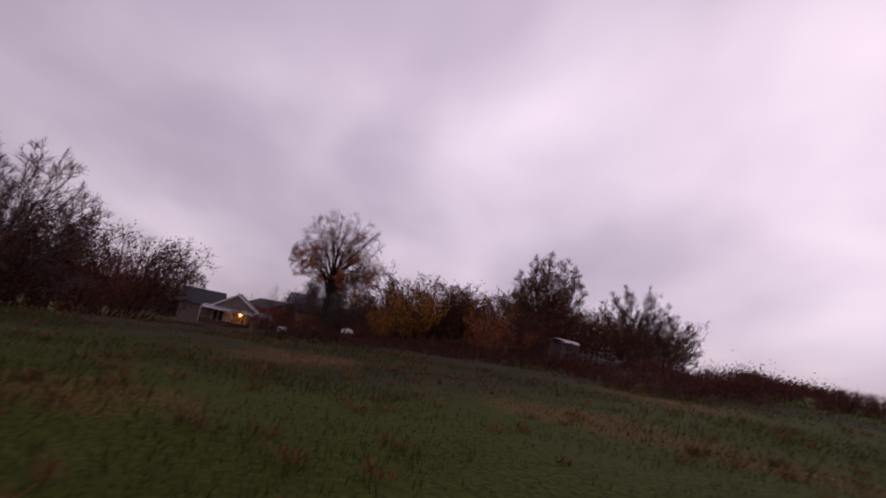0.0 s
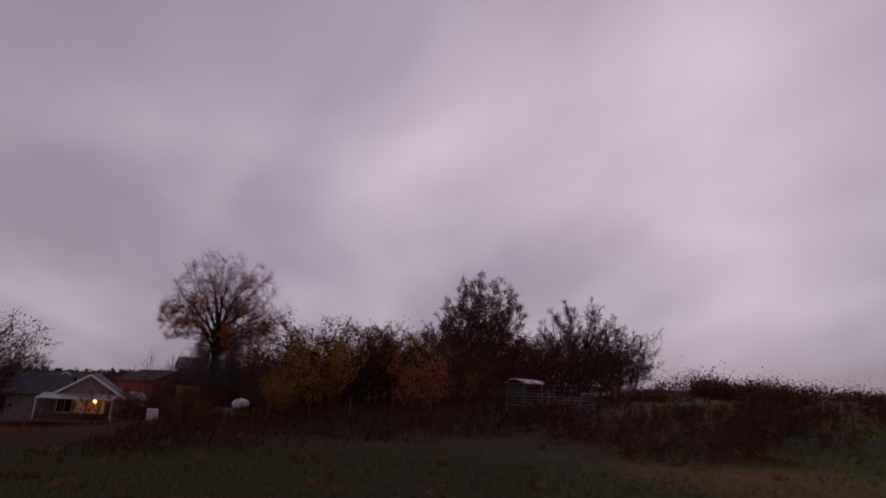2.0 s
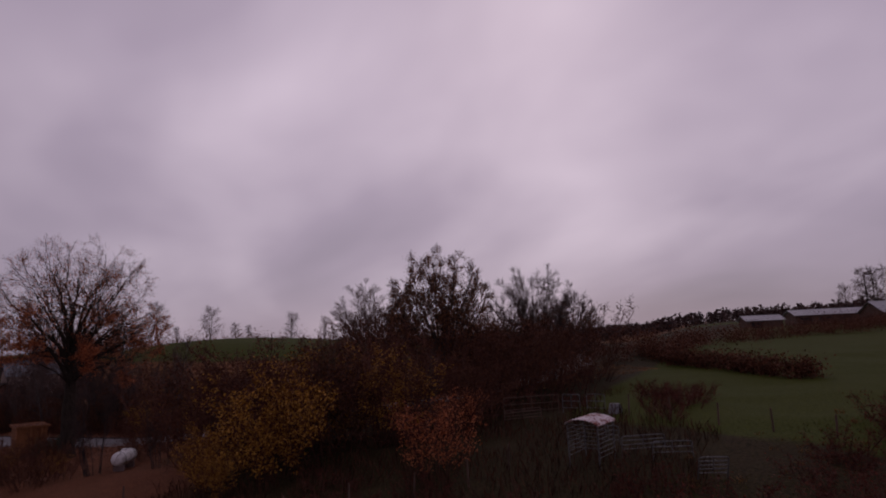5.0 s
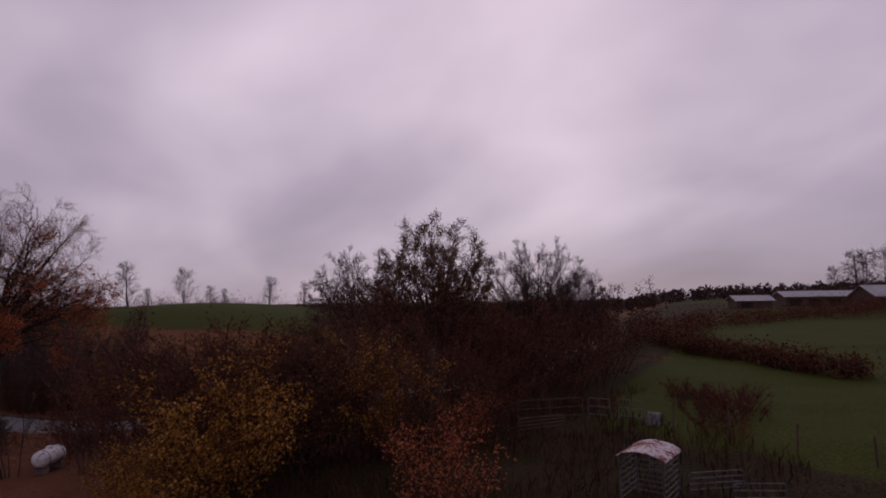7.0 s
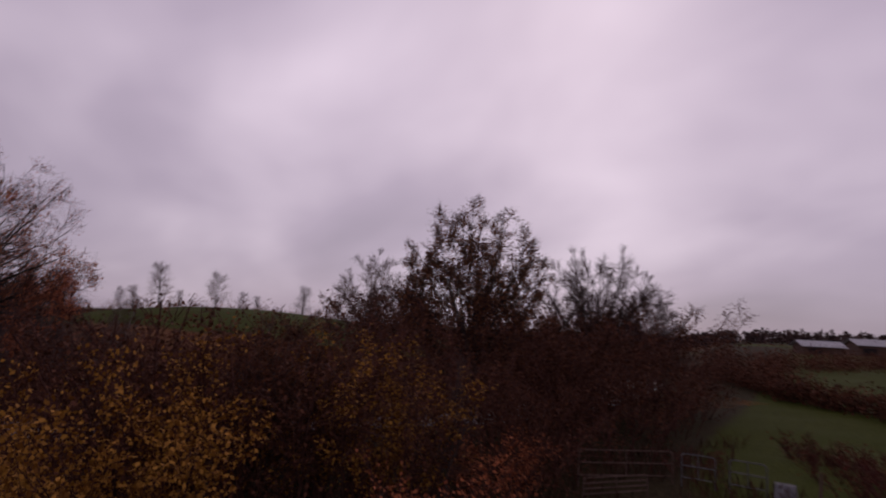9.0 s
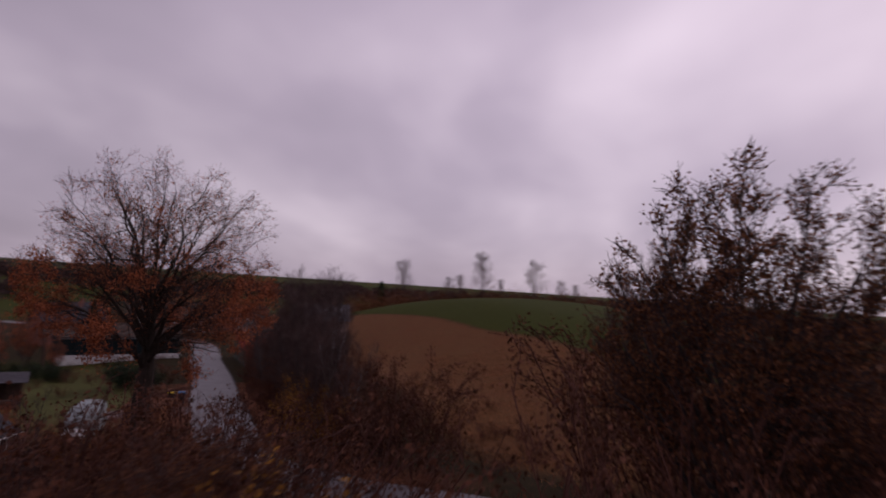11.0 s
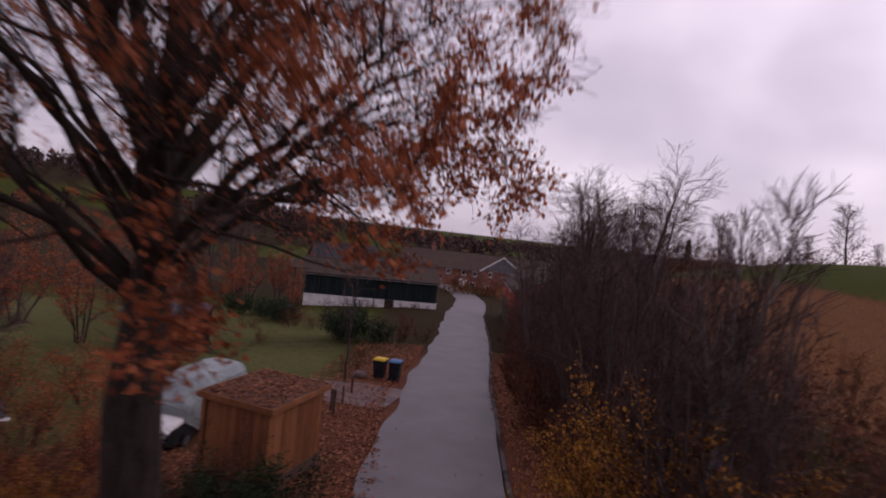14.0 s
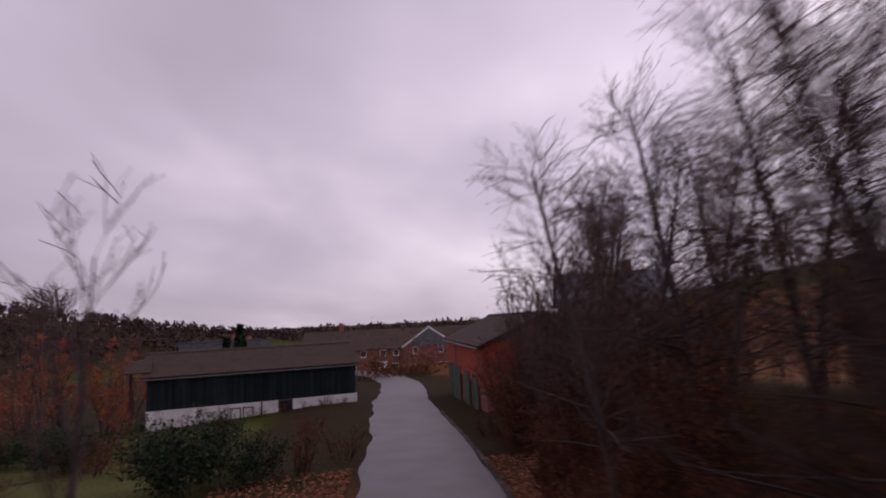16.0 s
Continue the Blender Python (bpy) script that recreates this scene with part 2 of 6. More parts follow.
def road_gap(x, y):
    """How far a place is from the road's middle, and the nearest point's number."""
    x, y = np.atleast_1d(x), np.atleast_1d(y)
    best, which = np.full(x.shape, 1e9), np.zeros(x.shape, int)
    for k in range(0, len(ROAD), 2):
        d = np.hypot(x - ROAD[k, 0], y - ROAD[k, 1])
        near = d < best
        best[near], which[near] = d[near], k
    return best, which


def height(x, y):
    x, y = np.atleast_1d(np.asarray(x, float)), np.atleast_1d(np.asarray(y, float))
    z = raw_height(x, y)
    gap, which = road_gap(x, y)
    w = 1 - smooth(ROAD_W / 2 + 1.3, ROAD_W / 2 + 8, gap)
    return z * (1 - w) + (ROAD_Z[which] - 0.05) * w


def ground_z(x, y):
    return float(height(x, y)[0])


def wave(x, y, scale, seed=0.0):
    """A cheap smooth wobble between about -1 and 1."""
    a, b = x / scale + seed, y / scale - seed * 0.7
    return (np.sin(a * 1.7 + 1.3 * np.sin(b * 1.1)) + np.sin(b * 2.1 + 1.7 * np.sin(a * 0.9 + seed)) + np.sin((a + b) * 1.3 + seed * 2)) / 3


def axis_lines(lo, hi, step, far, grow=1.16):
    inner = np.arange(lo, hi + step / 2, step)
    out, d, x = [], step, hi
    while x < far:
        d *= grow
        x += d
        out.append(x)
    low, d, x = [], step, lo
    while x > -far:
        d *= grow
        x -= d
        low.append(x)
    return np.concatenate([low[::-1], inner, out])


def field_zones(x, y):
    """Land use: how much of a place is lush grass, dry rust-coloured grass, leaf litter, and mown lawn. Lush also
    carries a painted darkening of the meadow.
    """
    s, p = (x - 0.5) * -0.6 + (y - 85) * 0.8, (x - 0.5) * -0.8 + (y - 85) * -0.6
    edge = 4 * wave(x, y, 9.0, 0.4)
    lush_hill = smooth(37.8, 40.2, -p + edge * 0.25) * smooth(-8, -2, s + 0.3 * p + 14)
    lush_valley = smooth(0.3, 1.6, (x - 22) * 0.54 - (y - 58) * 0.84 + edge * 0.2) * smooth(23.0, 24.0, x - (46 - y) * 0.17 + edge * 0.1)
    # further out the grass fades to darker earth, shade painted into the colour
    meadow = smooth(10, 16, p + edge) * smooth(45, 37, y + edge + 0.25 * x) * (0.85 + 0.3 * wave(x, y, 6.0, 2.0)) * (0.34 + 0.66 * smooth(30, 12, y + edge - 0.6 * np.clip(x, 0, 12)))
    gap, _ = road_gap(x, y)
    garden = smooth(3, 5, p) * smooth(6, 14, s) * smooth(75, 60, s) * (0.6 + 0.3 * wave(x, y, 5.0, 1.0))
    far_fields = smooth(150, 190, np.hypot(x, y - 60)) * smooth(0.2, 0.32, wave(x, y, 42.0, 2.0))
    lush = np.clip(np.maximum.reduce([lush_hill, lush_valley, meadow, garden, far_fields]), 0, 1)
    dry = smooth(11, 16, -p + 0.5 * edge) * smooth(-22, -14, s + edge * 0.5) * (1 - lush_hill)
    dry = np.maximum(dry, 0.5 * smooth(8, 12, p) * smooth(60, 40, y) * smooth(0.0, 0.8, wave(x, y, 4.0, 5.0)))
    litter = smooth(7.5, 3.0, gap) * smooth(-14, -4, s) * smooth(40, 22, s)
    litter = np.maximum.reduce([litter, smooth(22, 12, np.hypot(x + 10, y - 84)) * 0.9, smooth(10, 4, np.hypot(x + 3, y - 66)) * 0.8])
    lawn = smooth(4, 6, p) * smooth(8, 13, s) * smooth(60, 50, s) * smooth(52, 44, p) * (0.75 + 0.3 * wave(x, y, 5.0, 1.0))
    return lush, np.clip(dry, 0, 1), np.clip(litter * (1 - 0.7 * np.clip(lawn, 0, 1)), 0, 1), np.clip(lawn, 0, 1)


def ground_material():
    m = bpy.data.materials.new("ground")
    m.use_nodes = True
    nt = m.node_tree
    add, link = nt.nodes.new, nt.links.new
    bsdf = nt.nodes["Principled BSDF"]
    geo = add("ShaderNodeNewGeometry")

    def noisy(scale, detail=5.0):
        n = add("ShaderNodeTexNoise")
        n.inputs["Scale"].default_value, n.inputs["Detail"].default_value = scale, detail
        link(geo.outputs["Position"], n.inputs["Vector"])
        return n.outputs["Fac"]

    def ramp(value, low, high, a=0.35, b=0.65):
        r = add("ShaderNodeValToRGB")
        r.color_ramp.elements[0].position, r.color_ramp.elements[0].color = a, (*low, 1)
        r.color_ramp.elements[1].position, r.color_ramp.elements[1].color = b, (*high, 1)
        link(value, r.inputs[0])
        return r.outputs[0]

    def blend(value, a, b):
        mix = add("ShaderNodeMix")
        mix.data_type = "RGBA"
        link(value, mix.inputs["Factor"])
        link(a, mix.inputs["A"])
        link(b, mix.inputs["B"])
        return mix.outputs["Result"]

    def layer(name):
        at = add("ShaderNodeAttribute")
        at.attribute_name = name
        soft = add("ShaderNodeMath")
        soft.operation = "MULTIPLY_ADD"
        soft.inputs[1].default_value = 0.5
        link(noisy(0.9), soft.inputs[0])
        link(at.outputs["Fac"], soft.inputs[2])
        sharp = add("ShaderNodeMapRange")
        sharp.inputs["From Min"].default_value, sharp.inputs["From Max"].default_value = 0.45, 1.05
        link(soft.outputs[0], sharp.inputs["Value"])
        return sharp.outputs[0]

    small, mid, large = noisy(9.0), noisy(1.6), noisy(0.12)
    earth = blend(mid, ramp(small, (0.012, 0.008, 0.005), (0.040, 0.024, 0.014)), ramp(small, (0.017, 0.015, 0.006), (0.050, 0.040, 0.016)))
    grass = blend(large, ramp(small, (0.018, 0.028, 0.003), (0.050, 0.062, 0.009)), ramp(small, (0.026, 0.031, 0.004), (0.066, 0.068, 0.012)))
    straw = blend(noisy(0.35, 6.0), ramp(small, (0.065, 0.023, 0.010), (0.19, 0.070, 0.030)), ramp(small, (0.065, 0.033, 0.012), (0.185, 0.096, 0.040)))
    leaf = ramp(noisy(16.0), (0.045, 0.018, 0.010), (0.20, 0.08, 0.045))
    colour = blend(layer("lush"), earth, grass)
    colour = blend(layer("dry"), colour, straw)
    mown = blend(mid, ramp(small, (0.045, 0.060, 0.016), (0.095, 0.110, 0.034)), ramp(small, (0.060, 0.055, 0.022), (0.125, 0.105, 0.045)))
    colour = blend(layer("lawn"), colour, mown)
    colour = blend(layer("litter"), colour, leaf)
    link(colour, bsdf.inputs["Base Color"])
    bsdf.inputs["Roughness"].default_value = 0.9
    bsdf.inputs["Specular IOR Level"].default_value = 0.04
    b = add("ShaderNodeBump")
    b.inputs["Strength"].default_value, b.inputs["Distance"].default_value = 0.8, 0.08
    link(noisy(5.0), b.inputs["Height"])
    link(b.outputs[0], bsdf.inputs["Normal"])
    return m


def build_ground():
    xs, ys = axis_lines(-75, 85, 1.0, 2600), axis_lines(-12, 165, 1.0, 2600)
    gx, gy = np.meshgrid(xs, ys)
    flat_x, flat_y = gx.ravel(), gy.ravel()
    z = height(flat_x, flat_y)
    gap, _ = road_gap(flat_x, flat_y)
    z = z + smooth(5, 12, gap) * smooth(92, 80, flat_y - 0.6 * flat_x) * (0.07 * wave(flat_x, flat_y, 1.3, 1.0) + 0.16 * wave(flat_x, flat_y, 4.5, 3.0))
    nx, ny = len(xs), len(ys)
    a = (np.arange(ny - 1)[:, None] * nx + np.arange(nx - 1)).ravel()
    me = mesh_from("ground", np.stack([flat_x, flat_y, z], 1), np.stack([a, a + 1, a + nx + 1, a + nx], 1))
    for name, values in zip(("lush", "dry", "litter", "lawn"), field_zones(flat_x, flat_y)):
        layer = me.attributes.new(name, "FLOAT", "POINT")
        layer.data.foreach_set("value", values.astype(np.float32))
    me.polygons.foreach_set("use_smooth", np.ones(len(me.polygons), bool))
    me.materials.append(ground_material())
    return tagged(new("ground", me), "rolling autumn grassland with green and rust-brown patches", "ground", kind="structure")


build_ground()


def strip(inner, outer, lift_in, lift_out, first=0, last=None):
    """A ribbon along the road between two offsets from its middle (left is positive)."""
    line, z = ROAD[first:last], ROAD_Z[first:last]
    d = np.gradient(line, axis=0)
    d /= np.linalg.norm(d, axis=1)[:, None]
    left = np.stack([-d[:, 1], d[:, 0]], 1)
    rows = []
    for off, lift in ((outer, lift_out), ((outer + inner) / 2, (lift_in + lift_out) / 2 + 0.0), (inner, lift_in)):
        q = line + left * np.asarray(off).reshape(-1, 1)
        rows.append(np.column_stack([q, z + lift]))
    n = len(line)
    verts = np.concatenate(rows)
    k = np.arange(n - 1)
    faces = np.concatenate([np.stack([k + r * n, k + (r + 1) * n, k + 1 + (r + 1) * n, k + 1 + r * n], 1) for r in range(2)])
    return verts, faces


def build_road():
    n = len(ROAD)
    wob = 0.1 * np.sin(np.arange(n) * 0.31) + 0.07 * np.sin(np.arange(n) * 0.73)
    verts, faces = strip(-ROAD_W / 2 + wob * 0.4, ROAD_W / 2 + wob, 0.03, 0.03)
    verts[n : 2 * n, 2] += 0.05
    me = mesh_from("road", verts, faces)
    me.polygons.foreach_set("use_smooth", np.ones(len(me.polygons), bool))
    me.materials.append(ASPHALT)
    kerb = thing("kerb", "low dark kerb stones along the lane edge", "kerb", kind="structure")
    stone = bpy.data.meshes.new("kerb_stone")
    bm = box((0.94, 0.16, 0.3), (0, 0, 0), bevel=0.025)
    bm.to_mesh(stone)
    bm.free()
    stone.materials.append(KERB)
    d = np.gradient(ROAD, axis=0)
    d /= np.linalg.norm(d, axis=1)[:, None]
    gone = np.concatenate([[0], np.cumsum(np.linalg.norm(np.diff(ROAD, axis=0), axis=1))])
    first = gone[int(np.argmin(np.hypot(ROAD[:, 0] - 6, ROAD[:, 1] - 82)))]
    rng = random.Random(7)
    for k in range(58):
        g = first + 0.97 * k
        x, y, z, ux, uy = (float(np.interp(g, gone, row)) for row in (ROAD[:, 0], ROAD[:, 1], ROAD_Z, d[:, 0], d[:, 1]))
        ob = child("kerb_stone", stone, None, kerb)
        ob.matrix_basis = pose(x + uy * 2.25, y - ux * 2.25, z - 0.05 + rng.uniform(-0.025, 0.02), rng.uniform(-2, 2), rng.uniform(-1, 1), math.degrees(math.atan2(uy, ux)) + rng.uniform(-1, 1))
    tagged(new("road", me), "narrow wet grey asphalt lane bending between hedges", "road", kind="structure")


build_road()


# ---------------------------------------------------------------- plants
def tubes(points, radii, sides):
    """Tapered tubes: points (B, n, 3), radii (B, n). Returns vertices and quads."""
    points, radii = np.asarray(points, float), np.asarray(radii, float)
    count, n, _ = points.shape
    along = np.gradient(points, axis=1)
    along /= np.linalg.norm(along, axis=2, keepdims=True) + 1e-9
    ref = np.where(np.abs(along[..., 2:3]) > 0.9, np.array([1.0, 0, 0]), np.array([0, 0, 1.0]))
    side = np.cross(along, ref)
    side /= np.linalg.norm(side, axis=2, keepdims=True) + 1e-9
    other = np.cross(along, side)
    ang = np.arange(sides) / sides * 2 * np.pi
    ring = side[:, :, None] * np.cos(ang)[:, None] + other[:, :, None] * np.sin(ang)[:, None]
    verts = points[:, :, None] + ring * radii[:, :, None, None]
    base = (np.arange(count)[:, None, None] * n + np.arange(n - 1)[None, :, None]) * sides
    k = np.arange(sides)[None, None]
    nxt = (k + 1) % sides
    faces = np.stack([base + k, base + nxt, base + sides + nxt, base + sides + k], -1)
    return verts.reshape(-1, 3), faces.reshape(-1, 4)


def fitted(pts, centre, radii, rng=None):
    """Shortens branches that would leave a domed crown until they end near its skin."""
    start, c, r = pts[:, :1], np.array(centre), np.array(radii)
    over = 1.0 if rng is None else 0.94 + 0.1 * rng.random(len(pts))
    for _ in range(6):
        e = np.sqrt((((pts[:, -2:] - c) / r) ** 2).sum(-1)).max(1) / over
        k = np.clip(1 / e, 0.55, 1)[:, None, None]
        pts = start + (pts - start) * np.where(e[:, None, None] > 1, k, 1)
    return pts


def unit(v):
    return v / (np.linalg.norm(v, axis=-1, keepdims=True) + 1e-9)


def branch_off(rng, pts, rad, count, t0, angle, ratio, segs, wander, lift, length, thin=0.55, taper=0.25, tip=0.35, jitter=0.3):
    """Children of branches pts (B, n, 3): count each, along t0 to 1. Returns their points and radii."""
    b, n, _ = pts.shape
    t = t0 + (1 - t0) * (np.arange(count)[None, :] + rng.random((b, count))) / count
    pos = t * (n - 1)
    k = np.minimum(pos.astype(int), n - 2)
    f = (pos - k)[..., None]
    rows = np.arange(b)[:, None]
    start = pts[rows, k] * (1 - f) + pts[rows, k + 1] * f
    d = unit(pts[rows, k + 1] - pts[rows, k])
    r = rad[rows, k] * (1 - f[..., 0]) + rad[rows, k + 1] * f[..., 0]
    spin = rng.random((b, count)) * 2 * np.pi + np.arange(count) * 2.4
    ref = np.where(np.abs(d[..., 2:3]) > 0.9, np.array([1.0, 0, 0]), np.array([0, 0, 1.0]))
    e1 = unit(np.cross(d, ref))
    e2 = np.cross(d, e1)
    a = np.radians(angle * (1 + jitter * rng.standard_normal((b, count))))[..., None]
    way = d * np.cos(a) + (e1 * np.cos(spin)[..., None] + e2 * np.sin(spin)[..., None]) * np.sin(a)
    size = length * ratio * (1.0 - tip * t) * (0.75 + 0.5 * rng.random((b, count)))
    start, way, size, r = start.reshape(-1, 3), way.reshape(-1, 3), size.ravel(), r.ravel() * thin
    out = [start]
    for _ in range(segs):
        way = unit(way + wander * rng.standard_normal(way.shape) + np.array([0, 0, lift]))
        out.append(out[-1] + way * (size / segs)[:, None])
    pts2 = np.stack(out, 1)
    rad2 = r[:, None] * np.linspace(1, taper, segs + 1)[None]
    return pts2, rad2


def leaves_on(rng, pts, count, size, spread, droop=0.0):
    """Small folded leaves near the outer ends of twigs."""
    b, n, _ = pts.shape
    pick = rng.integers(0, b, count)
    t = 0.25 + 0.75 * rng.random(count)
    pos = t * (n - 1)
    k = np.minimum(pos.astype(int), n - 2)
    f = (pos - k)[:, None]
    c = pts[pick, k] * (1 - f) + pts[pick, k + 1] * f + spread * rng.standard_normal((count, 3))
    return leaf_quads(rng, c, size, droop)


def leaf_quads(rng, c, size, droop=0.0):
    count = len(c)
    a = unit(rng.standard_normal((count, 3)) - np.array([0, 0, droop]))
    b = unit(np.cross(a, rng.standard_normal((count, 3))))
    up = np.cross(a, b)
    s = (size * (0.6 + 0.8 * rng.random(count)))[:, None]
    v = np.stack([c, c + a * s * 0.5 + b * s * 0.33 + up * s * 0.12, c + a * s, c + a * s * 0.5 - b * s * 0.33 + up * s * 0.12], 1)
    return v.reshape(-1, 3), np.arange(count * 4).reshape(-1, 4)


def joined(parts):
    verts, faces, base = [], [], 0
    for v, f in parts:
        verts.append(v)
        faces.append(f + base)
        base += len(v)
    return np.concatenate(verts), np.concatenate(faces)


def stems_from(rng, count, height_, r, spread, segs, wander, lean, base=0.0):
    """Stems that rise from the ground near the origin."""
    ang = rng.random(count) * 2 * np.pi
    out_r = base * np.sqrt(rng.random(count))
    start = np.stack([out_r * np.cos(ang), out_r * np.sin(ang), np.full(count, -0.25)], 1)
    tilt = np.radians(lean * (0.25 + 0.9 * rng.random(count)))
    way = np.stack([np.cos(ang) * np.sin(tilt), np.sin(ang) * np.sin(tilt), np.cos(tilt)], 1)
    size = height_ * (0.7 + 0.35 * rng.random(count))
    out = [start]
    for _ in range(segs):
        way = unit(way + wander * rng.standard_normal(way.shape) + np.array([0, 0, spread]))
        out.append(out[-1] + way * (size / segs)[:, None])
    pts = np.stack(out, 1)
    return pts, r * (0.7 + 0.5 * rng.random(count))[:, None] * np.linspace(1, 0.18, segs + 1)[None]


def plant(name, label, category, wood, crowns, m, group="", bark=None):
    """wood: tubes of the trunk; crowns: (part name, (verts, faces), material)."""
    top = thing(name, label, category, m, group)
    if wood is not None:
        me = mesh_from("trunk", *wood)
        me.polygons.foreach_set("use_smooth", np.ones(len(me.polygons), bool))
        child("trunk", me, bark, top)
    for part_name, data, mat in crowns:
        child(part_name, mesh_from(part_name, *data), mat, top)
    return top


def put(x, y, turn=0.0, size=1.0, sink=0.0):
    return pose(x, y, ground_z(x, y) - sink, 0, 0, turn) @ Matrix.Scale(size, 4)


def repeat(proto, spots):
    """Copies of a plant at (x, y, turn, size)."""
    for x, y, turn, size in spots:
        copy_thing(proto, put(x, y, turn, size))


OAK = (-5.8, 83.4)


FLIGHT = np.array([(9.3, 68.3, 9.1), (6.6, 72.6, 7.2), (4.2, 77.8, 5.2), (2.2, 81.0, 3.8), (-0.7, 84.8, 2.3), (-3.4, 88.7, 1.95), (-7.5, 94.2, 1.8)])


def gap_over_lane(pts, base):
    """How far points of the oak are from the open way under its outer twigs, and where that way is nearest."""
    q = pts + np.array(base)
    best, near = np.full(q.shape[:-1], 1e9), np.zeros(q.shape)
    for a, b in zip(FLIGHT[:-1], FLIGHT[1:]):
        d = b - a
        t = np.clip(((q - a) @ d) / (d @ d), 0, 1)[..., None]
        c = a + t * d
        r = np.linalg.norm(q - c, axis=-1)
        closer = r < best
        best, near = np.where(closer, r, best), np.where(closer[..., None], c, near)
    return best, near - np.array(base)


def cleared(pts, base, reach, most):
    """Branches that touch the open way are bent up over it, unless that would take too much."""
    r, near = gap_over_lane(pts, base)
    side = np.linalg.norm((pts - near)[..., :2], axis=-1)
    lift = np.where(r < reach, near[..., 2] + np.sqrt(np.clip(reach**2 - side**2, 0, None)) - pts[..., 2], 0)
    ok = lift.max(1) < most
    out = pts.copy()
    out[..., 2] += np.clip(lift, 0, None)
    return out, ok


def dome_limbs(rng, count, centre, radii, lowest, z0, z1, bow=0.18, segs=9, wander=0.012, ragged=0.08, base=0.0):
    """Limbs that fan out from a stem to tips spread evenly over a domed crown. lowest: the sine of the lowest tip's elevation."""
    k = (np.arange(count) + 0.5) / count
    up = lowest + (0.99 - lowest) * k + 0.03 * rng.standard_normal(count)
    up = np.clip(up, -0.95, 0.99)
    az = np.arange(count) * 2.39996 + 0.25 * rng.standard_normal(count)
    flat = np.sqrt(1 - up**2)
    way = np.stack([np.cos(az) * flat, np.sin(az) * flat, up], 1)
    tip = np.array(centre) + way * np.array(radii) * (1 - ragged * rng.random(count))[:, None]
    start = np.stack([base * np.cos(az), base * np.sin(az), z0 + (z1 - z0) * np.clip(k + 0.12 * rng.standard_normal(count), 0, 1)], 1)
    size = np.linalg.norm(tip - start, axis=1)
    mid = (start + tip) / 2 + np.stack([0 * up, 0 * up, bow * size * (1.15 - np.abs(up))], 1)
    t = np.linspace(0, 1, segs + 1)[None, :, None]
    pts = (1 - t) ** 2 * start[:, None] + 2 * t * (1 - t) * mid[:, None] + t**2 * tip[:, None]
    sway = np.cumsum(rng.standard_normal((count, segs + 1, 3)), axis=1) * wander * size[:, None, None]
    sway -= sway[:, :1]
    return pts + sway * np.sin(np.pi * t * 0.85), size


